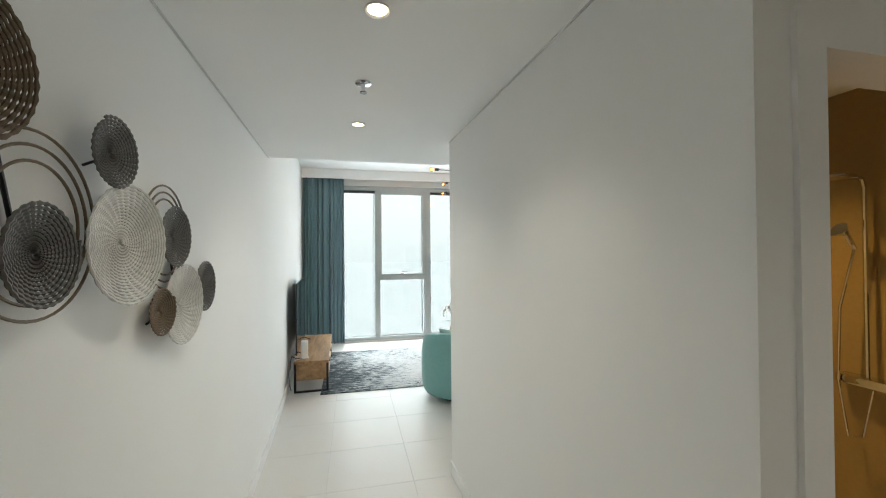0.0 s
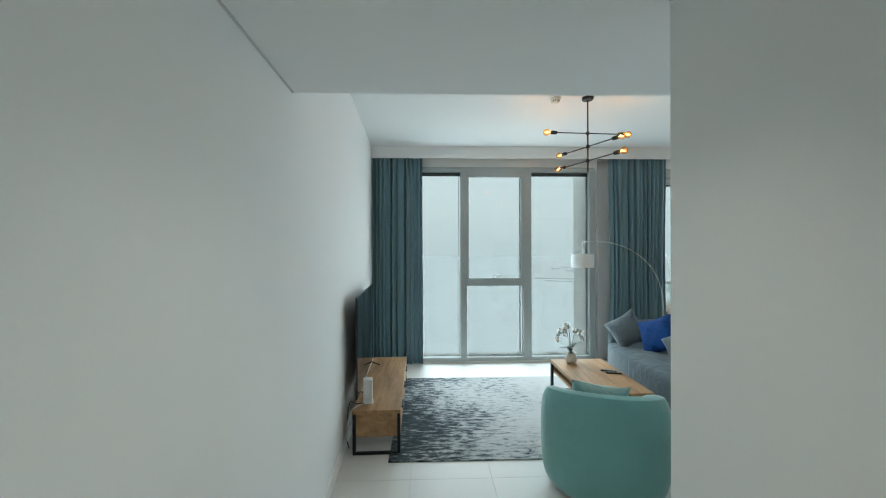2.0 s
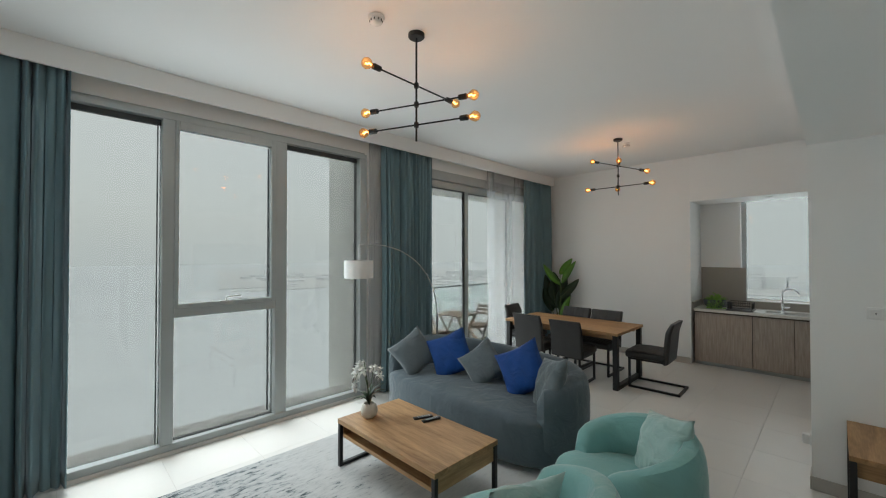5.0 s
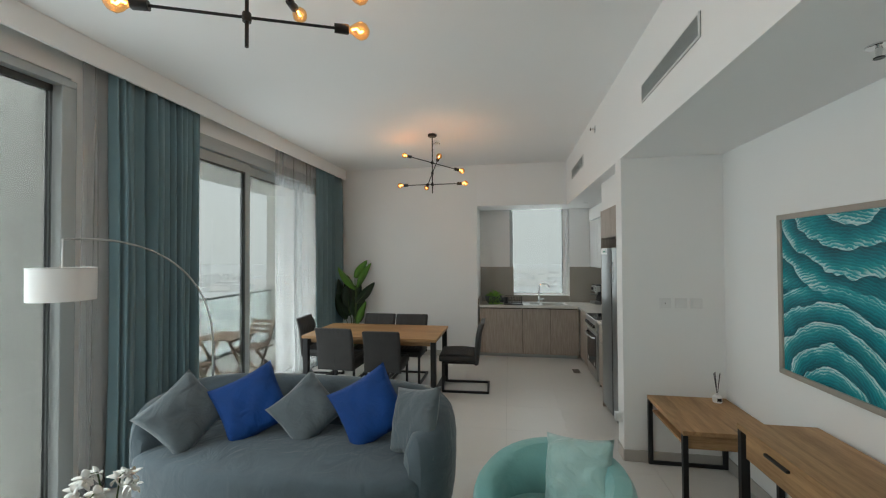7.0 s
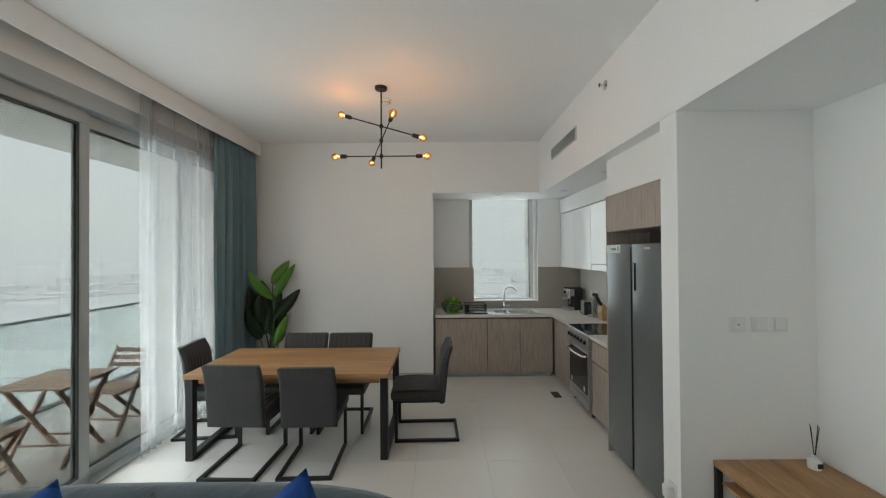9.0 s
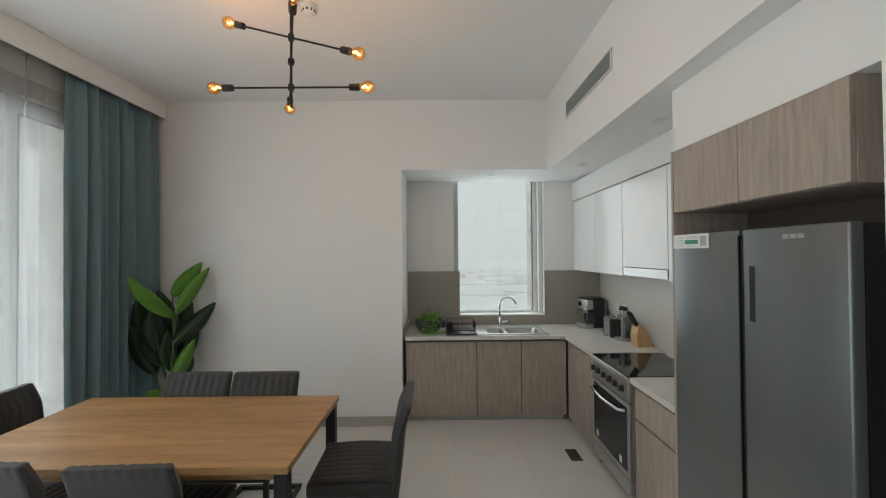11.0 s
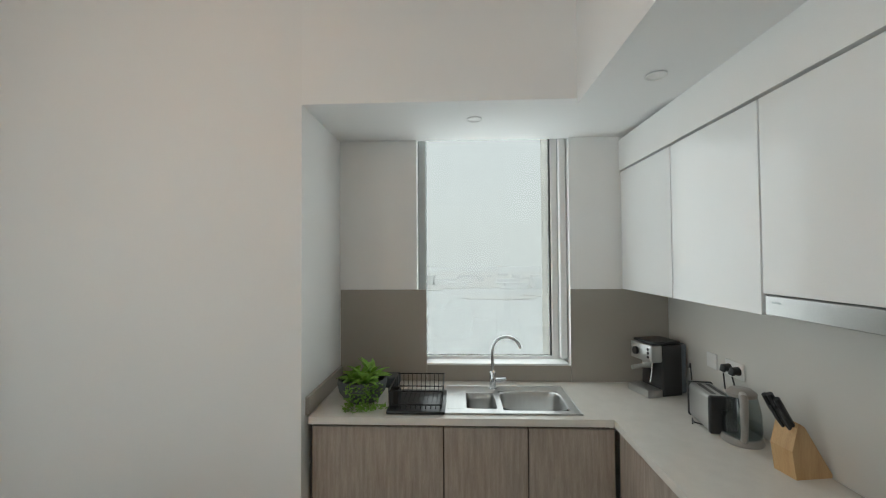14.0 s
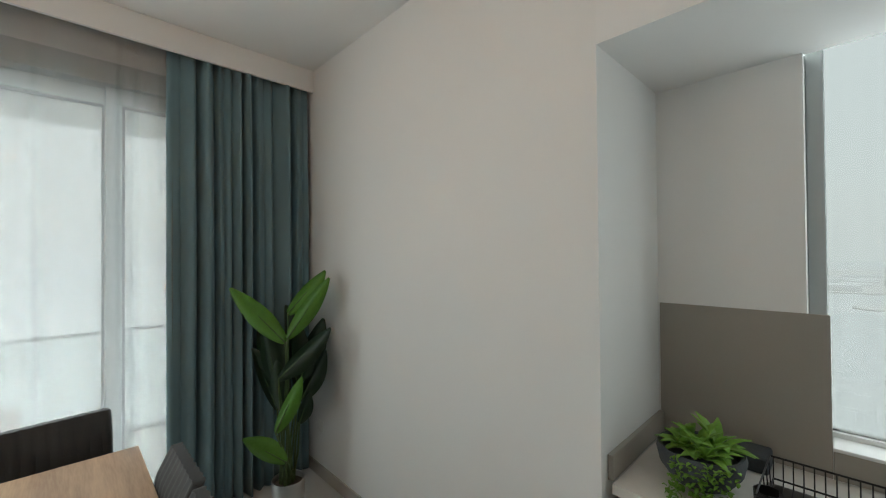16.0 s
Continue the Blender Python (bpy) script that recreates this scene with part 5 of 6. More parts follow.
sk = thing("sink", 7.9, 4.79, TOP, 0, "stainless steel double sink with drainer set in worktop", "sink")
x0, x1, y0, y1 = -0.24, 0.24, -0.39, 0.40
bowls = ((-0.185, 0.14, -0.34, 0.05), (-0.16, 0.10, 0.085, 0.265))
bm = bmesh.new()
for a in ((x0, -0.185, y0, y1), (0.14, x1, y0, y1), (-0.185, 0.14, y0, -0.34), (-0.185, 0.14, 0.05, 0.085), (-0.185, 0.14, 0.265, y1), (-0.185, -0.16, 0.085, 0.265), (0.10, 0.14, 0.085, 0.265)):
    box(bm, *a, 0.001, 0.005)
part("deck", bm, M_STEEL, sk)
part("rim", T([(x0, y0, 0.005), (x1, y0, 0.005), (x1, y1, 0.005), (x0, y1, 0.005)], 0.005, 8, True), M_STEEL, sk, "", True)
for a0, a1, b0, b1 in bowls:
    bm = bmesh.new()
    cx, cy, hx, hy = (a0 + a1) / 2, (b0 + b1) / 2, (a1 - a0) / 2, (b1 - b0) / 2
    rings = []
    for f, z in ((1.03, 0.006), (0.99, 0.0), (0.96, -0.03), (0.93, -0.13), (0.86, -0.15), (0.3, -0.155), (0.12, -0.157)):
        rings.append([bm.verts.new((x, y, z)) for x, y in super_plan(hx * f, hy * f, 5, 32, cx, cy)])
    for a, b in zip(rings, rings[1:]):
        for k in range(32):
            bm.faces.new((a[k], a[(k + 1) % 32], b[(k + 1) % 32], b[k]))
    bm.faces.new(rings[-1])
    bowl = part("bowl", bm, M_STEEL, sk, "", True)
    part("drain", L([(0, 0.002), (0.03, 0.002), (0.034, 0)], cx, cy, -0.156, 18), M_CHROME, bowl)
for k in range(5):
    part("drainer_groove", BAR((-0.17, 0.285 + 0.022 * k, 0.006), (0.16, 0.285 + 0.022 * k, 0.006), 0.006, 0.004), M_STEEL, sk)
tp = thing("tap", 8.10, 4.87, TOP, 0, "tall chrome swan-neck kitchen tap", "tap")
part("body", L([(0, 0), (0.028, 0), (0.028, 0.008), (0.023, 0.012), (0.023, 0.11), (0.018, 0.12), (0.012, 0.125)], seg=20), M_CHROME, tp, "", True)
neck = [Vector((0, 0, 0.12)), Vector((0, 0, 0.25))] + [Vector((-0.03, -1, 0)).normalized() * (0.095 - 0.095 * math.cos(a)) + Vector((0, 0, 0.26 + 0.095 * math.sin(a))) for a in [math.pi * k / 12 * 0.93 for k in range(13)]]
part("spout", T(neck, 0.0105, 12), M_CHROME, tp, "", True)
part("lever", T([(0, -0.02, 0.06), (0, -0.055, 0.06), (-0.01, -0.09, 0.075)], [0.016, 0.016, 0.007], 12), M_CHROME, tp, "", True)

ck = thing("cooker", 6.535, 3.95, 0, 0, "freestanding stainless steel cooker with black glass top", "cooker")
part("body", B(-0.335, 0.335, -0.31, 0.27, 0.06, 0.85, bevel=0.004), M_STEEL, ck)
part("hob_glass", B(-0.325, 0.325, -0.295, 0.30, 0.866, 0.874, bevel=0.002), M_BLACKG, ck, "black glass hob")
part("hob_rim", B(-0.335, 0.335, -0.31, 0.31, 0.85, 0.866, bevel=0.006, segments=3), M_STEEL, ck, "", True)
part("control_panel", B(-0.335, 0.335, 0.271, 0.305, 0.70, 0.848, bevel=0.006), M_STEEL, ck)
for k in range(6):
    x = 0.27 - 0.105 * k
    kb = part("knob", T([(x, 0.305, 0.775), (x, 0.312, 0.775), (x, 0.325, 0.775), (x, 0.335, 0.775)], [0.024, 0.024, 0.019, 0.017], 16), M_BLACKP, ck, "", True)
    part("pointer", B(x - 0.003, x + 0.003, 0.3352, 0.338, 0.765, 0.790), M_STEEL, kb)
dr = part("oven_door", B(-0.33, 0.33, 0.271, 0.297, 0.17, 0.685, bevel=0.005), M_STEEL, ck)
part("oven_glass", B(-0.295, 0.295, 0.297, 0.301, 0.22, 0.655, bevel=0.002), M_BLACKG, dr, "dark oven window")
part("oven_handle", T([(-0.27, 0.30, 0.625), (-0.25, 0.34, 0.625), (-0.12, 0.355, 0.622), (0, 0.36, 0.62), (0.12, 0.355, 0.622), (0.25, 0.34, 0.625), (0.27, 0.30, 0.625)], 0.011, 10), M_CHROME, dr, "", True)
for x in (-0.2, 0.22):
    part("energy_label", B(x - 0.02, x + 0.02, 0.3012, 0.3025, 0.24, 0.29), M_WHITEP, dr)
part("warming_drawer", B(-0.33, 0.33, 0.271, 0.295, 0.07, 0.16, bevel=0.004), M_STEEL, ck)
for x in (-0.29, 0.29):
    for y in (-0.26, 0.23):
        part("foot", L([(0, 0), (0.022, 0), (0.022, 0.012), (0.014, 0.02), (0.014, 0.06), (0, 0.06)], x, y, 0, 14), M_BLACKP, ck)

ck.scale = (1.0, 1.0, 1.048)
fr = thing("fridge", 5.065, 3.965, 0, 0, "tall side-by-side fridge with dark brushed steel doors", "fridge")
part("body", B(-0.445, 0.445, -0.37, 0.31, 0.05, 1.80, bevel=0.006), M_BLACKP, fr)
for a0, a1 in ((-0.448, -0.022), (-0.006, 0.448)):
    dr = part("fridge_door", B(a0, a1, 0.313, 0.36, 0.06, 1.803, bevel=0.008, segments=3), M_FRIDGE, fr, "", True)
    hx = -0.10 if a0 < 0 else 0.03
    part("door_edge", B((-0.028 if a0 < -0.1 else -0.006), (-0.022 if a0 < -0.1 else 0.0), 0.345, 0.3615, 0.08, 1.78), M_BLACKP, dr)
    if a0 < -0.1:
        part("recessed_handle", B(-0.085, -0.06, 0.359, 0.3625, 1.45, 1.66, bevel=0.001), M_BLACKG, dr)
        for k in range(3):
            part("maker_mark", B(-0.30 + 0.03 * k, -0.275 + 0.03 * k, 0.3602, 0.3612, 1.76, 1.775), M_STEEL, dr)
    else:
        lb = part("energy_sticker", B(0.175, 0.446, 0.3602, 0.3614, 1.734, 1.801), M_WHITEP, dr, "white paper sticker with printed boxes")
        part("sticker_print", B(0.25, 0.35, 0.3614, 0.3618, 1.755, 1.774), mat("green_print", (0.05, 0.30, 0.20), 0.6), lb)
        for k in range(4):
            part("sticker_print", B(0.36, 0.395, 0.3614, 0.3618, 1.748 + 0.012 * k, 1.752 + 0.012 * k), M_ALU, lb)
        for a in ((0.25, 0.335, 1.782, 1.785), (0.25, 0.335, 1.789, 1.791), (0.27, 0.34, 1.744, 1.747), (0.40, 0.401, 1.745, 1.79), (0.43, 0.431, 1.745, 1.79), (0.401, 0.43, 1.745, 1.746), (0.401, 0.43, 1.789, 1.79)):
            part("sticker_print", B(a[0], a[1], 0.3614, 0.3618, a[2], a[3]), M_ALU, lb)
        part("sticker_print", B(0.19, 0.235, 0.3614, 0.3618, 1.745, 1.79), M_ALU, lb)
for x in (-0.33, 0.33):
    part("foot", L([(0, 0), (0.025, 0), (0.025, 0.05), (0, 0.05)], x, 0.28, 0, 14), M_BLACKP, fr)

fr.scale = (1.0, 1.0, 1.045)
cu = thing("fridge_cabinet", 5.058, 3.93, 2.0, 0, "taupe wood-grain cabinet above the fridge", "kitchen cabinet")
part("body", B(-0.45, 0.45, -0.34, 0.375, 0, 0.33), M_CAB, cu)
for a0, a1 in ((-0.448, -0.002), (0.002, 0.448)):
    part("door", B(a0, a1, 0.377, 0.395, 0.002, 0.326, bevel=0.0015), M_CAB, cu)
part("side_panel", B(0.453, 0.471, -0.34, 0.395, -2.0, 0.33, bevel=0.001), M_CAB, cu)
# dark block added over the fridge, the recess's shade put into its colour
part("dark_recess_fill", B(-0.45, 0.45, -0.34, 0.0, -0.13, -0.002), M_CAB_DARK, cu)
structure("wall_over_fridge", B(4.431, 5.53, SIDE, 4.31, 2.333, LOW), M_WALL, "white infill above the fridge cabinet", "wall")

structure("wall_over_cabinets", B(5.532, BACK - 0.001, SIDE, 3.93, 2.44, LOW), M_WALL, "white infill above the wall cabinets", "wall")


def wall_unit(x0, x1, z0, label):
    t = thing("wall_cabinet", x0, SIDE + 0.009, z0, 0, label, "kitchen cabinet", "white wall cabinets")
    part("body", B(0.001, x1 - x0 - 0.001, 0, 0.305, 0.0, 2.43 - z0), M_GLOSSW, t)
    part("door", B(0.002, x1 - x0 - 0.002, 0.307, 0.325, -0.004, 2.428 - z0, bevel=0.0015), M_GLOSSW, t)


wall_unit(7.60, 8.265, 1.592, "white gloss wall cabinet in the kitchen corner")
wall_unit(6.965, 7.595, 1.592, "white gloss wall cabinet beside the hood")
wall_unit(6.255, 6.96, 1.675, "white gloss wall cabinet over the cooker hood")
wall_unit(5.538, 6.25, 1.592, "white gloss wall cabinet beside the fridge")
hd = thing("cooker_hood", 6.607, 3.745, 1.592, 0, "slim stainless steel cooker hood under the cabinet", "hood")
part("body", B(-0.34, 0.34, -0.17, 0.16, 0.0, 0.074, bevel=0.003), M_STEEL, hd)
part("front_strip", B(-0.343, 0.343, 0.161, 0.178, 0.0, 0.072, bevel=0.003), M_STEEL, hd)
part("maker_mark", B(0.27, 0.31, 0.1782, 0.179, 0.045, 0.053), M_ALU, hd)

mw = thing("microwave", 5.90, 3.79, TOP, 0, "black microwave oven with dark glass door", "microwave")
part("body", B(-0.24, 0.24, -0.155, 0.145, 0.012, 0.265, bevel=0.006), M_BLACKP, mw)
part("door", B(-0.12, 0.24, 0.146, 0.158, 0.016, 0.26, bevel=0.003), M_BLACKP, mw)
part("door_window", B(-0.08, 0.20, 0.158, 0.1605, 0.05, 0.225), M_BLACKG, mw)
part("control_panel", B(-0.24, -0.124, 0.146, 0.158, 0.016, 0.26, bevel=0.003), M_BLACKP, mw)
part("dial", T([(-0.18, 0.158, 0.09), (-0.18, 0.172, 0.09)], [0.022, 0.02], 16), M_STEEL, mw, "", True)
for x in (-0.2, 0.2):
    for y in (-0.12, 0.12):
        part("foot", L([(0, 0), (0.014, 0), (0.014, 0.012), (0, 0.012)], x, y, 0, 10), M_BLACKP, mw)

cf = thing("coffee_machine", 8.06, 3.80, TOP, 14, "black and steel espresso machine on the worktop", "coffee machine")
part("body", B(-0.10, 0.10, -0.13, 0.03, 0.0, 0.30, bevel=0.012, segments=3), M_BLACKP, cf, "", True)
part("head", B(-0.10, 0.10, 0.03, 0.12, 0.20, 0.30, bevel=0.01, segments=3), M_STEEL, cf, "", True)
part("drip_tray", B(-0.10, 0.10, 0.03, 0.15, 0.0, 0.045, bevel=0.01), M_STEEL, cf, "", True)
part("lid", B(-0.095, 0.095, -0.12, 0.10, 0.302, 0.318, bevel=0.006), M_BLACKP, cf)
part("dial", T([(0.04, 0.12, 0.25), (0.04, 0.138, 0.25)], [0.024, 0.022], 18), M_BLACKP, cf, "", True)
for k in range(3):
    part("button", T([(-0.07, 0.12, 0.275 - 0.022 * k), (-0.07, 0.124, 0.275 - 0.022 * k)], [0.009, 0.008], 12), M_BLACKP, cf)
part("portafilter", T([(0, 0.07, 0.20), (0, 0.07, 0.17), (0, 0.10, 0.165), (0, 0.19, 0.16)], [0.032, 0.032, 0.014, 0.012], 14), M_STEEL, cf, "", True)
part("steam_wand", T([(-0.075, 0.09, 0.2), (-0.08, 0.10, 0.15), (-0.085, 0.12, 0.09)], 0.005, 8), M_CHROME, cf, "", True)
part("water_tank", B(-0.09, 0.09, -0.175, -0.132, 0.01, 0.30, bevel=0.01), mat("smoked_plastic_tank", (0.16, 0.19, 0.22), 0.15, vary=0.05, bump=0), cf, "", True)
cf.scale = (0.98, 0.92, 1.1)

to = thing("toaster", 7.54, 3.77, TOP, 82, "compact black and steel toaster", "toaster")
part("body", B(-0.07, 0.07, -0.13, 0.13, 0.01, 0.165, bevel=0.02, segments=3), M_STEEL, to, "", True)
part("end_cap", B(-0.074, 0.074, 0.11, 0.14, 0.008, 0.168, bevel=0.012, segments=3), M_BLACKP, to, "", True)
part("end_cap", B(-0.074, 0.074, -0.14, -0.11, 0.008, 0.168, bevel=0.012, segments=3), M_BLACKP, to, "", True)
for x in (-0.025, 0.025):
    part("bread_slot", B(x - 0.012, x + 0.012, -0.09, 0.09, 0.1652, 0.1665), M_BLACKP, to)
part("lever", B(-0.015, 0.015, 0.141, 0.16, 0.10, 0.115, bevel=0.003), M_BLACKP, to)
to.scale = (0.86, 0.95, 1.18)

kt = thing("kettle", 7.37, 3.73, TOP, 150, "glass electric kettle with grey plastic handle", "kettle")
M_KET = mat("warm_grey_plastic", (0.30, 0.28, 0.26), 0.35, vary=0.05, bump=0)
part("base", L([(0, 0), (0.085, 0), (0.088, 0.012), (0.08, 0.03), (0, 0.03)], seg=28), M_KET, kt, "", True)
g = part("jug", L([(0.076, 0.03), (0.082, 0.06), (0.078, 0.14), (0.066, 0.20), (0.06, 0.215), (0.057, 0.215), (0.063, 0.2), (0.075, 0.14), (0.079, 0.06), (0.073, 0.034)], seg=28), glass("kettle_glass", (0.88, 0.92, 0.92), 0.9), kt, "clear glass jug", True)
g.visible_shadow = False
part("lid", L([(0.062, 0.21), (0.064, 0.225), (0.045, 0.24), (0.0, 0.243)], seg=28), M_KET, kt, "", True)
part("handle", T([(0.05, 0, 0.225), (0.10, 0, 0.225), (0.118, 0, 0.20), (0.118, 0, 0.10), (0.105, 0, 0.05), (0.075, 0, 0.03)], [0.016, 0.018, 0.017, 0.015, 0.014, 0.014], 12), M_KET, kt, "", True)
part("water", L([(0, 0.034), (0.074, 0.034), (0.078, 0.06), (0.0765, 0.085), (0, 0.085)], seg=24), glass("water", (0.9, 0.94, 0.95), 0.8), kt)
kt.scale = (1.0, 1.0, 1.05)

kn = thing("knife_block", 7.09, 3.70, TOP, 98, "slanted pale bamboo knife block with black knives", "knife block")
bm = bmesh.new()
pr = ((-0.10, 0.0), (0.06, 0.0), (0.075, 0.10), (0.045, 0.20), (0.02, 0.185))
lo = [bm.verts.new((x, -0.045, z)) for x, z in pr]
hi = [bm.verts.new((x, 0.045, z)) for x, z in pr]
bm.faces.new(lo)
bm.faces.new(hi[::-1])
for i in range(5):
    bm.faces.new((lo[i], lo[(i + 1) % 5], hi[(i + 1) % 5], hi[i]))
part("block", bm, M_BAMB, kn)
for k, (y, d) in enumerate(((-0.025, 0.0), (0.0, 0.01), (0.025, 0.0), (-0.012, -0.03), (0.015, -0.03))):
    part("knife_handle", T([(0.048 + d * 0.4, y, 0.185 + d), (0.085 + d * 0.4, y, 0.235 + d), (0.115 + d * 0.4, y, 0.285 + d)], [0.009, 0.012, 0.011], 8), M_BLACKP, kn, "", True)
kn.scale = (1.05, 1.05, 1.12)

for x, plug in ((7.79, False), (7.60, True)):
    t = thing("wall_socket", x, SIDE + 0.008, 1.2, 0, "white wall socket above the worktop", "socket", "kitchen sockets")
    part("plate", B(-0.044 if not plug else -0.07, 0.044 if not plug else 0.07, 0, 0.009, -0.044, 0.044, bevel=0.003), M_WHITEP, t, "", True)
    if plug:
        for px in (-0.035, 0.035):
            part("plug", T([(px, 0.009, 0), (px, 0.04, 0), (px, 0.05, -0.02)], [0.024, 0.022, 0.012], 14), M_BLACKP, t, "", True)
for a in ([(7.635, 3.64, 1.172), (7.64, 3.63, 1.092), (7.60, 3.62, 0.962), (7.54, 3.72, 0.928), (7.52, 3.80, 0.928), (7.57, 3.84, 0.928), (7.62, 3.82, 0.928), (7.55, 3.86, 0.928)], [(7.565, 3.64, 1.172), (7.54, 3.63, 1.062), (7.50, 3.63, 0.942), (7.44, 3.66, 0.928)], [(8.03, 3.60, 1.092), (7.98, 3.62, 1.132), (7.95, 3.63, 1.042), (7.98, 3.62, 0.932)]):
    tagged(new("power_cable", done("power_cable", T(a, 0.004, 8), M_BLACKP, True)), "thin black appliance cable on the worktop", "cable", "appliance cables")

rk = thing("dish_rack", 7.83, 5.35, TOP, 0, "black wire dish rack with tray and cutlery cup", "dish rack")
part("tray", B(-0.19, 0.19, -0.17, 0.17, 0.002, 0.022, bevel=0.008), M_BLACKP, rk, "", True)
for z, g in ((0.13, 0.0), (0.05, 0.01)):
    part("wire_rim", T([(-0.175 + g, -0.155 + g, z), (0.175 - g, -0.155 + g, z), (0.175 - g, 0.155 - g, z), (-0.175 + g, 0.155 - g, z)], 0.004, 8, True), M_BLACK, rk, "", True)
for k in range(11):
    y = -0.145 + 0.029 * k
    part("wire", T([(-0.172, y, 0.05), (-0.165, y, 0.028), (0.165, y, 0.028), (0.172, y, 0.05), (0.174, y, 0.13)], 0.0022, 6), M_BLACK, rk)
for k in range(9):
    x = -0.15 + 0.036 * k
    part("wire", T([(x, -0.155, 0.13), (x, -0.15, 0.028)], 0.002, 6), M_BLACK, rk)
    if k % 2 == 0:
        part("wire", T([(x, 0.155, 0.13), (x, 0.15, 0.028)], 0.002, 6), M_BLACK, rk)
part("cutlery_cup", L([(0, 0.0), (0.035, 0.0), (0.04, 0.10), (0.037, 0.10), (0.033, 0.005), (0, 0.005)], -0.12, 0.13, 0.03, 8), M_BLACKP, rk)

# planted stone bowl
pb = thing("planted_bowl", 7.87, 5.71, TOP, 0, "dark stone bowl planted with green succulents", "planter")
part("bowl", L([(0, 0), (0.07, 0), (0.09, 0.012), (0.125, 0.06), (0.135, 0.105), (0.13, 0.125), (0.118, 0.12), (0.11, 0.09), (0, 0.085)], seg=32), M_CONCB, pb, "", True)


def blade(bm, base, tip, width, bend=0.1, fold=0.15, n=6, facing=None):
    """A pointed leaf with a midrib fold and a bend, from base to tip."""
    base, tip = Vector(base), Vector(tip)
    d = tip - base
    s = d.cross(facing or Vector((0, 0, 1)))
    s = s.normalized() if s.length > 1e-4 else Vector((1, 0, 0))
    nrm = s.cross(d).normalized()
    rows = []
    for k in range(n + 1):
        u = k / n
        w = width * (math.sin(math.pi * min(1, u * 0.93 + 0.05)) ** 0.75) * (1 - 0.25 * u)
        c = base + d * u + nrm * (bend * d.length * math.sin(math.pi * u))
        rows.append((bm.verts.new(c - s * w / 2 + nrm * fold * w), bm.verts.new(c), bm.verts.new(c + s * w / 2 + nrm * fold * w)))
    for a, b in zip(rows, rows[1:]):
        bm.faces.new((a[0], a[1], b[1], b[0]))
        bm.faces.new((a[1], a[2], b[2], b[1]))
    return bm


def leaf_part(bm, material, parent, name="leaf"):
    ob = part(name, bm, material, parent)
    ob.data.shade_smooth()
    so = ob.modifiers.new("thickness", "SOLIDIFY")
    so.thickness = 0.0015
    return ob


rnd = random.Random(9)
for cx, cy, n, ln, material in ((-0.02, 0.045, 16, 0.075, M_SUCC), (0.03, -0.045, 18, 0.085, M_SUCC), (-0.05, -0.03, 14, 0.07, M_SUCC), (0.05, 0.05, 12, 0.06, M_SUCC), (0.0, 0.0, 16, 0.075, M_SUCC)):
    for k in range(n):
        a, e = rnd.uniform(0, 6.28), rnd.uniform(0.05, 1.0)
        l = 1.45 * ln * rnd.uniform(0.7, 1.15)
        b0 = Vector((cx, cy, 0.105))
        leaf_part(blade(bmesh.new(), b0, b0 + Vector((math.cos(a) * math.cos(e), math.sin(a) * math.cos(e), math.sin(e))) * l, 0.042 * rnd.uniform(0.7, 1.2), 0.12, 0.2, 4), material, pb, "succulent_leaf")
bm = bmesh.new()
for k in range(260):
    u = rnd.random()
    a = rnd.choice((3.3, 3.6, 2.9, 3.9)) + rnd.uniform(-0.12, 0.12)
    if u < 0.55:
        c = Vector((math.cos(a) * 0.140, math.sin(a) * 0.140, 0.12 - u * 0.2)) + Vector((rnd.uniform(-0.012, 0.012), rnd.uniform(-0.02, 0.02), 0))
    else:
        f = (u - 0.55) / 0.45
        c = Vector((math.cos(a) * (0.14 + 0.06 * f), math.sin(a) * (0.14 + 0.07 * f), 0.012)) + Vector((rnd.uniform(-0.02, 0.02), rnd.uniform(-0.02, 0.02), 0))
    d = Vector((rnd.uniform(-1, 1), rnd.uniform(-1, 1), rnd.uniform(-0.4, 1))).normalized() * 0.019
    blade(bm, c, c + d, 0.013, 0.1, 0.2, 3)
tagged(leaf_part(bm, M_SUCC, pb, "trailing_leaves"), "", "", "", "stuff")
pb.scale = (1.15, 1.15, 1.15)
bx = new("storage_box", done("storage_box", B(8.10, 8.24, 5.52, 5.64, TOP, TOP + 0.075, bevel=0.012), M_CONCB))
tagged(bx, "small grey rounded box behind the planted bowl", "box")

fg = thing("floor_grille", 6.93, 4.40, 0, 0, "small dark metal floor grille before the cooker", "floor grille")
part("plate", B(-0.10, 0.10, -0.05, 0.05, 0, 0.004, bevel=0.001), M_CAB_DARK, fg)
for k in range(6):
    part("slot", B(-0.085, 0.085, -0.04 + 0.015 * k, -0.035 + 0.015 * k, 0.004, 0.005), M_BLACKP, fg)
pg = thing("plug_in_adapter", 4.33, 4.432, 0.36, 0, "white plug-in adapter on a socket by the fridge", "adapter")
part("plate", B(-0.044, 0.044, 0, 0.008, -0.044, 0.044, bevel=0.003), M_WHITEP, pg, "", True)
part("adapter", B(-0.028, 0.028, 0.008, 0.055, -0.045, 0.03, bevel=0.008), M_WHITEP, pg, "", True)

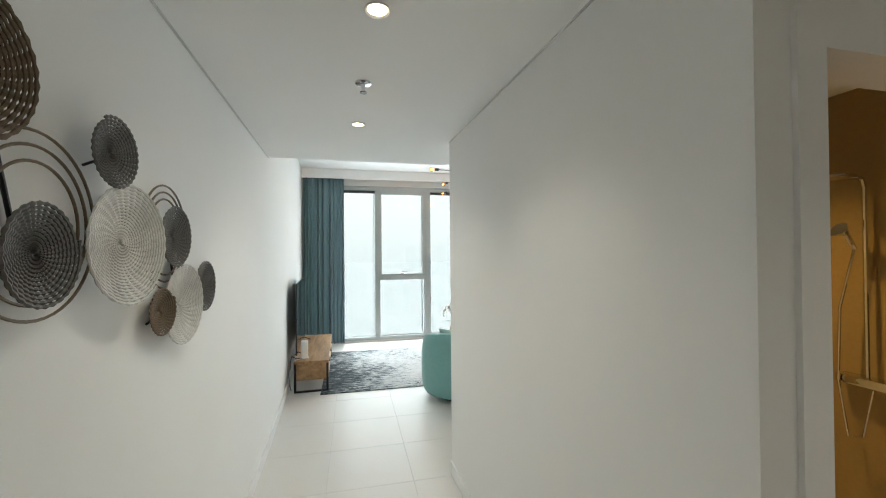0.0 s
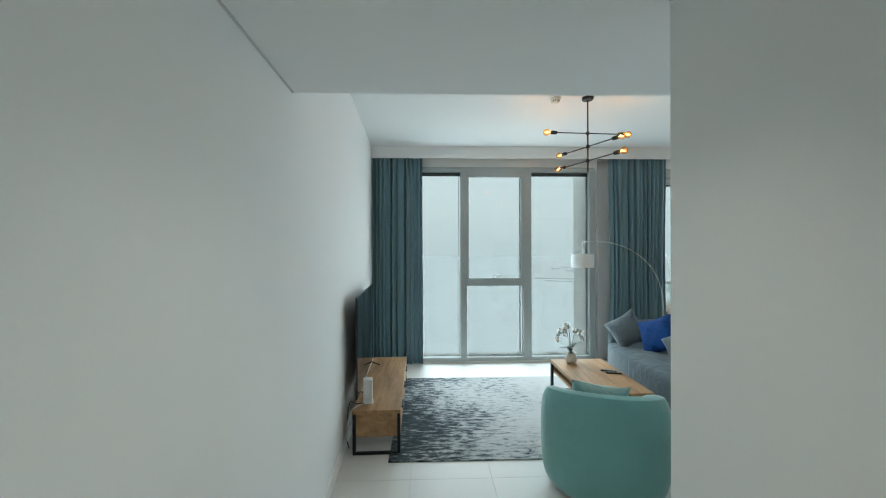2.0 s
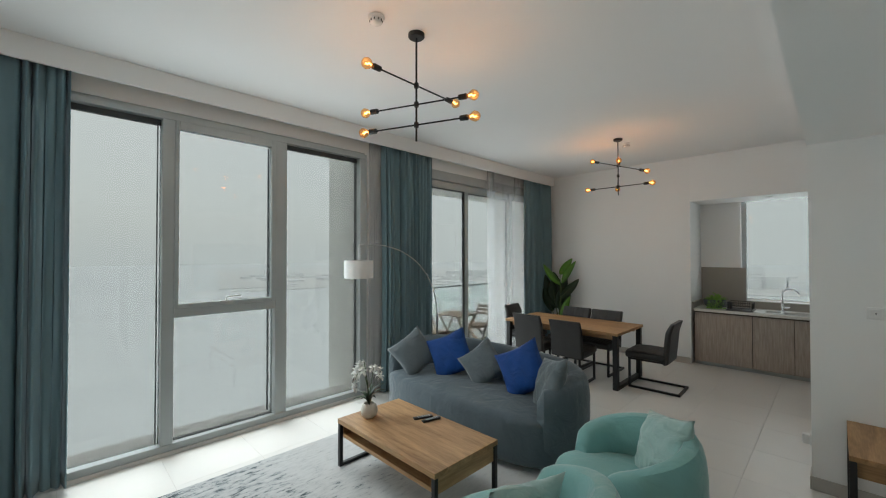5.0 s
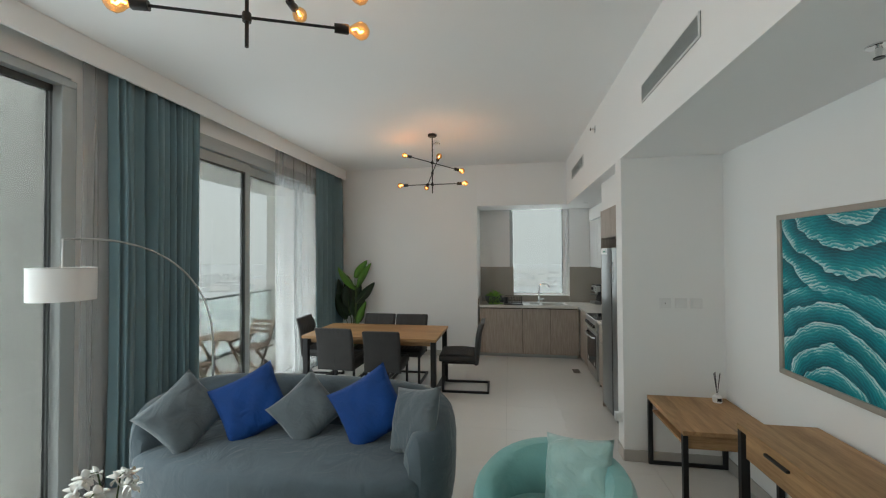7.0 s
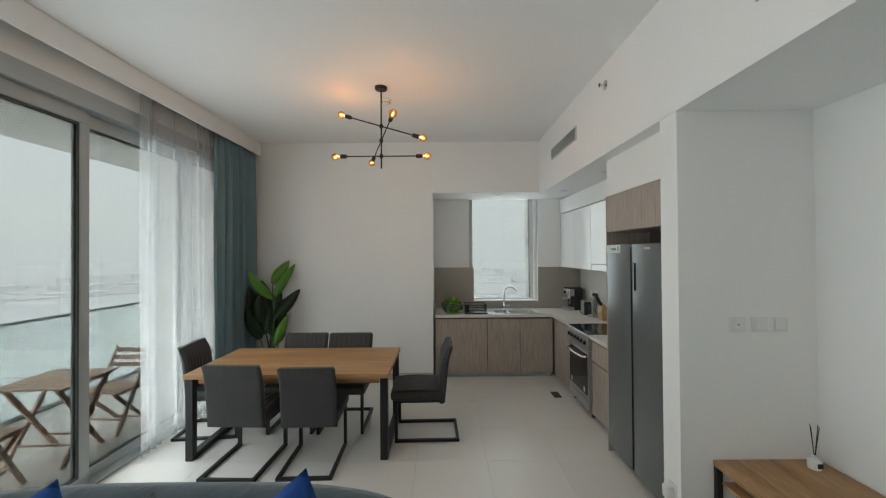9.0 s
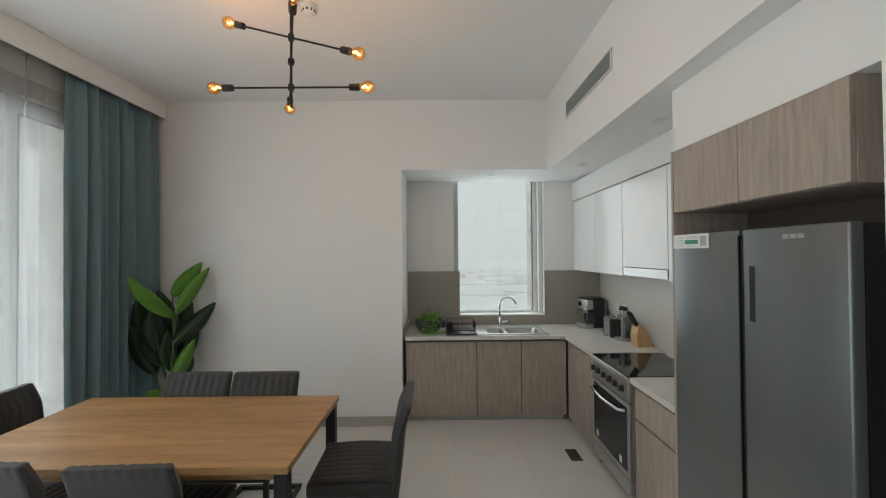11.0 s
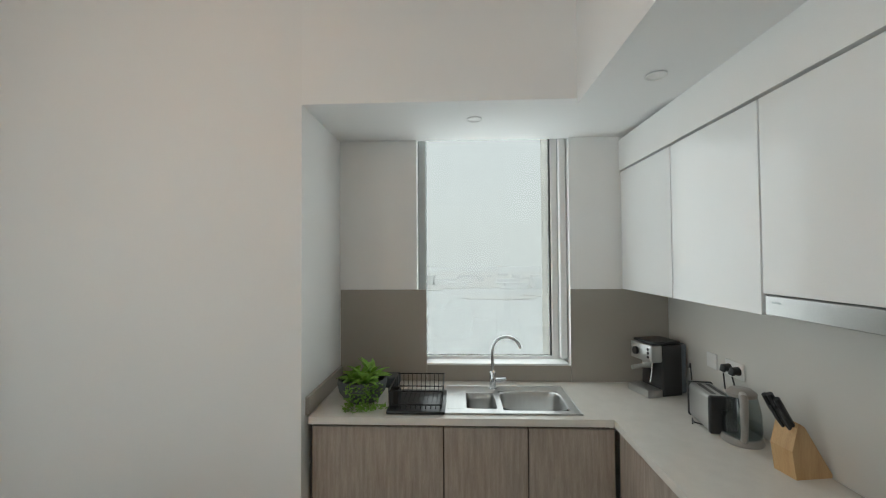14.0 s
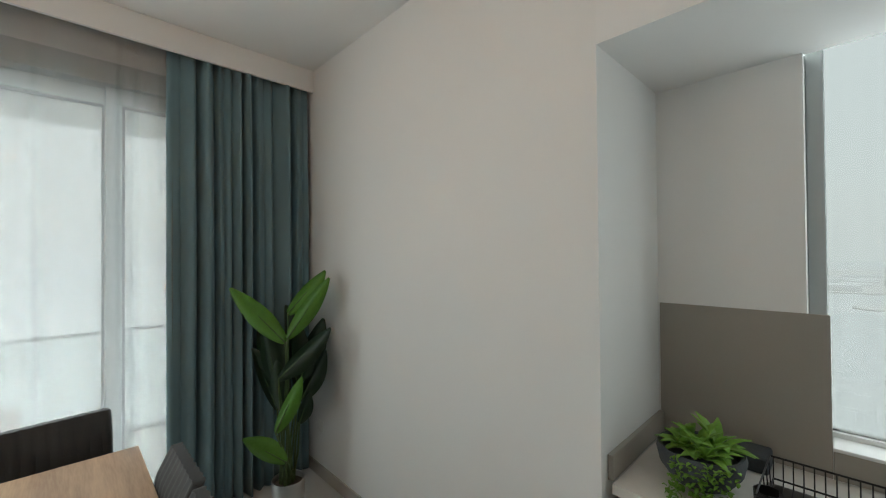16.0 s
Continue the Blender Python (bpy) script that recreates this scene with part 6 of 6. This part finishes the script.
# ---- tall plant ----
PX, PY = 7.20, 8.14
pl = thing("potted_plant", PX, PY, 0, 0, "tall broad-leaved artificial plant in a silver pot", "plant")
part("pot", L([(0, 0), (0.105, 0), (0.11, 0.01), (0.115, 0.22), (0.112, 0.225), (0.105, 0.22), (0.10, 0.18), (0, 0.18)], seg=32), M_STEEL, pl, "brushed silver cylinder pot", True)
part("soil", L([(0, 0.185), (0.10, 0.185)], seg=24), M_CAB_DARK, pl)
ACROSS, AWAY = Vector((0.72, -0.693, 0)), Vector((0.693, 0.72, 0))


def spot_on(s, z, d):
    return ACROSS * s + AWAY * d + Vector((0, 0, z))


rnd = random.Random(3)
# M_LEAF holds the shaded leaves' darkness in its green, M_LEAF_L the lit leaves' brightness
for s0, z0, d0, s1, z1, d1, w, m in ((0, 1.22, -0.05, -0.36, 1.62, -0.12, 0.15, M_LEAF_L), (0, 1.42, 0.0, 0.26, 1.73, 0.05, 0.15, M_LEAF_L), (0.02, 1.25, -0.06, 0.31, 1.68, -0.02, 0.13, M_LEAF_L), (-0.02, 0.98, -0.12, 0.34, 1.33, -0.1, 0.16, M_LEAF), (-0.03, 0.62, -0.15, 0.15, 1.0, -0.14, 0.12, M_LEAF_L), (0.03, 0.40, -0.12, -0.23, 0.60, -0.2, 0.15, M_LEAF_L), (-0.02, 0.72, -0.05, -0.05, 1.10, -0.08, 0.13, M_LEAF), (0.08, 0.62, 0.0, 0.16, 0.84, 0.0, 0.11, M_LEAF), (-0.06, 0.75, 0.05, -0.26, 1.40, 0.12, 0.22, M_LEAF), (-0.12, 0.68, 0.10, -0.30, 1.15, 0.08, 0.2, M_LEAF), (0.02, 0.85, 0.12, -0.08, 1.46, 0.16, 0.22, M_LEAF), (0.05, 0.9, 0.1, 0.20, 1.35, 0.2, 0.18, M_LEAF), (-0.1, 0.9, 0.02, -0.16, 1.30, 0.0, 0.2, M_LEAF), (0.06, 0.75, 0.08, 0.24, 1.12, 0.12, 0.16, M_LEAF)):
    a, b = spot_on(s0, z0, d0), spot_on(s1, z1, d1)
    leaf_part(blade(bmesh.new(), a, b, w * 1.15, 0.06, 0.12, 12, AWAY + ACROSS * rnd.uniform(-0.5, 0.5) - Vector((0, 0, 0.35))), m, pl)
    foot = Vector((rnd.uniform(-0.05, 0.05), rnd.uniform(-0.05, 0.05), 0.18))
    part("stem", T([foot, foot.lerp(a, 0.5) + Vector((rnd.uniform(-0.02, 0.02), 0, 0)), a, a.lerp(b, 0.5)], [0.009, 0.007, 0.006, 0.002], 8), M_STEM, pl, "", True)

# ---- coffee table top ----
oc = thing("orchid", 2.03, 7.14, 0.412, 0, "white orchid in a small round cream vase", "plant")
part("vase", L([(0, 0), (0.035, 0), (0.055, 0.02), (0.062, 0.05), (0.052, 0.085), (0.04, 0.10), (0.036, 0.098), (0.045, 0.08), (0, 0.07)], seg=28), M_CERAM, oc, "", True)
rnd = random.Random(8)
for k in range(7):
    a = 0.9 * k + rnd.uniform(-0.2, 0.2)
    leaf_part(blade(bmesh.new(), (0, 0, 0.085), (0.12 * math.cos(a), 0.12 * math.sin(a), 0.13 + 0.09 * rnd.random()), 0.035, 0.25, 0.15, 6), M_LEAF, oc)
for sx, sy, hgt in ((-0.13, -0.05, 0.36), (0.10, 0.04, 0.34), (-0.02, 0.10, 0.38)):
    pts = [Vector((0, 0, 0.085)), Vector((sx * 0.15, sy * 0.15, hgt * 0.6)), Vector((sx * 0.5, sy * 0.5, hgt)), Vector((sx, sy, hgt - 0.01)), Vector((sx * 1.35, sy * 1.35, hgt - 0.09))]
    part("flower_stem", T(pts, 0.003, 6), M_STEM, oc, "", True)
    for k in range(6):
        u = k / 5
        c = pts[2].lerp(pts[3], u * 2) if u < 0.5 else pts[3].lerp(pts[4], u * 2 - 1)
        c = c + Vector((rnd.uniform(-0.015, 0.015), rnd.uniform(-0.015, 0.015), -0.012))
        bm = bmesh.new()
        face = Vector((rnd.uniform(-1, 0.2), rnd.uniform(-1, 0.2), rnd.uniform(-0.2, 0.3))).normalized()
        side = face.cross(Vector((0, 0, 1))).normalized()
        up = side.cross(face)
        for j in range(5):
            a = 2 * math.pi * j / 5 + 0.3
            d = side * math.cos(a) + up * math.sin(a)
            blade(bm, c, c + d * 0.036 + face * 0.006, 0.030, 0.1, 0.1, 4)
        leaf_part(bm, M_PETAL, oc, "blossom")
oc.scale = (1.2, 1.2, 1.2)
for x, y, a in ((2.34, 6.79, 68), (2.36, 6.71, 78)):
    t = thing("remote_control", x, y, 0.412, a, "slim black remote control lying on the coffee table", "remote", "remotes")
    part("body", B(-0.022, 0.022, -0.085, 0.085, 0, 0.016, bevel=0.005, segments=3), M_BLACKP, t, "", True)
    for i in range(3):
        for j in range(6):
            part("button", B(-0.015 + 0.011 * i, -0.008 + 0.011 * i, -0.06 + 0.02 * j, -0.05 + 0.02 * j, 0.016, 0.0175), M_ALU if j % 3 else M_STEEL, t)

# ---- woven wall sculpture in the corridor ----
ws = thing("wall_sculpture", left_x(1.9), 1.9, 1.8, 1.6, "cluster of woven wire discs on the corridor wall", "wall art")


def woven_disc(y, z, r, out, material, tilt=0.0, turn=0.0, pitch=0.0088):
    """A shallow dish coiled out of braided wire, facing into the corridor."""
    turns = r / pitch
    n = int(turns * 61.7)
    pts, rad = [], []
    for k in range(n + 1):
        a = 2 * math.pi * turns * k / n
        rr = r * k / n + 0.003
        pts.append(Vector((0.18 * rr * rr / r, rr * math.cos(a), rr * math.sin(a))))
        rad.append(pitch * (0.42 + (0.2 if k % 2 else -0.1)))
    bm = T(pts, rad, 5)
    bmesh.ops.rotate(bm, verts=bm.verts, cent=(0, 0, 0), matrix=Euler((0, radians(tilt), radians(turn))).to_matrix())
    bmesh.ops.translate(bm, verts=bm.verts, vec=(out, y - 1.9, z - 1.8))
    return part("woven_disc", bm, material, ws)


def wire_ring(y, z, r, out, a0=0.0, a1=6.2832):
    pts = [Vector((out, y - 1.9 + r * math.cos(a0 + (a1 - a0) * k / 48), z - 1.8 + r * math.sin(a0 + (a1 - a0) * k / 48))) for k in range(49)]
    part("wire_ring", T(pts, 0.0035, 6), M_DISCB, ws)


woven_disc(1.332, 2.087, 0.136, 0.05, M_DISCB, 0, -4)
woven_disc(1.777, 2.037, 0.091, 0.05, M_DISCG, 0, -4)
woven_disc(1.519, 1.770, 0.106, 0.045, M_DISCG, 0, 0)
woven_disc(1.853, 1.798, 0.166, 0.04, M_DISCW, 0, -7)
woven_disc(2.223, 1.833, 0.110, 0.03, M_DISCG, 0, -4)
woven_disc(2.104, 1.573, 0.080, 0.035, M_DISCB, 0, -4)
woven_disc(2.300, 1.573, 0.152, 0.022, M_DISCW, 0, -5)
woven_disc(2.551, 1.624, 0.109, 0.028, M_DISCG, 0, -3)
for r in (0.135, 0.168, 0.20):
    wire_ring(1.569, 1.830, r, 0.02)
for r in (0.14, 0.165, 0.19):
    wire_ring(2.218, 1.833, r, 0.014)
STRUTS = ((-0.448, 0.287, 0.05), (-0.103, 0.237, 0.05), (-0.361, -0.030, 0.045), (-0.027, -0.002, 0.04), (0.353, 0.033, 0.03), (0.234, -0.227, 0.035), (0.430, -0.227, 0.022), (0.681, -0.176, 0.028))
for y, z, out in STRUTS:
    part("strut", T([(0.006, y - 0.05, z - 0.04), (out, y, z)], 0.004, 6), M_BLACK, ws)
part("backbone", T([(0.008, STRUTS[k][0], STRUTS[k][1]) for k in (0, 2, 3, 4, 6, 7)], 0.005, 6), M_BLACK, ws)

# ---- balcony furniture ----
BZ = -0.03


def folding_chair(x, y, rz):
    """Slatted folding chair, facing local +x."""
    t = thing("folding_chair", x, y, BZ, rz, "slatted teak folding chair on the balcony", "folding chair", "balcony chairs")
    for s in (-1, 1):
        part("leg", BAR((0.22, 0.19 * s, 0.0), (-0.22, 0.19 * s, 0.84), 0.022, 0.035), M_TEAK, t)
        part("leg", BAR((-0.24, 0.165 * s, 0.0), (0.20, 0.165 * s, 0.44), 0.022, 0.035), M_TEAK, t)
        part("seat_rail", BAR((-0.16, 0.175 * s, 0.44), (0.22, 0.175 * s, 0.44), 0.02, 0.03), M_TEAK, t)
    for k in range(8):
        part("seat_slat", B(-0.16 + 0.049 * k, -0.124 + 0.049 * k, -0.20, 0.20, 0.455, 0.468, bevel=0.002), M_TEAK, t)
    for k in range(3):
        z = 0.64 + 0.07 * k
        xx = 0.22 - 0.44 * z / 0.84
        part("back_slat", B(xx - 0.012, xx + 0.002, -0.20, 0.20, z, z + 0.048, bevel=0.002), M_TEAK, t)
    part("cross_bar", BAR((0.13, -0.19, 0.17), (0.13, 0.19, 0.17), 0.02, 0.02), M_TEAK, t)
    part("cross_bar", BAR((-0.15, -0.165, 0.09), (-0.15, 0.165, 0.09), 0.02, 0.02), M_TEAK, t)


folding_chair(4.88, 9.42, 5)
folding_chair(6.08, 9.30, 176)
bt = thing("folding_table", 5.50, 9.36, BZ, 4, "square slatted teak folding table on the balcony", "folding table")
for k in range(8):
    part("top_slat", B(-0.30 + 0.076 * k, -0.232 + 0.076 * k, -0.30, 0.30, 0.715, 0.733, bevel=0.002), M_TEAK, bt)
for s in (-1, 1):
    part("leg", BAR((-0.25, 0.24 * s, 0.0), (0.24, 0.24 * s, 0.70), 0.022, 0.04), M_TEAK, bt)
    part("leg", BAR((0.25, 0.21 * s, 0.0), (-0.24, 0.21 * s, 0.70), 0.022, 0.04), M_TEAK, bt)
    part("top_rail", BAR((-0.29, 0.25 * s, 0.70), (0.29, 0.25 * s, 0.70), 0.022, 0.03), M_TEAK, bt)
for x in (-0.12, 0.12):
    part("cross_bar", BAR((x, -0.24, 0.18), (x, 0.24, 0.18), 0.02, 0.02), M_TEAK, bt)

# ---- floor tiles ----
GX, GY = 0.655, 0.62
me = done("floor_tile", B(0.001, GX - 0.001, 0.001, GY - 0.001, -0.006, 0.0), M_TILE)
for i in range(-2, 13):
    for j in range(-11, 6):
        x, y = 0.12 + GX * i, 5.46 + GY * j
        if y + GY < 3.5 and x > 2.6 or x + GX < -0.7 or x > 8.3 or y > 8.62 or y < -1.3:
            continue
        t = new("tile", me)
        t.location = (x, y, 0)
        t.parent = floor
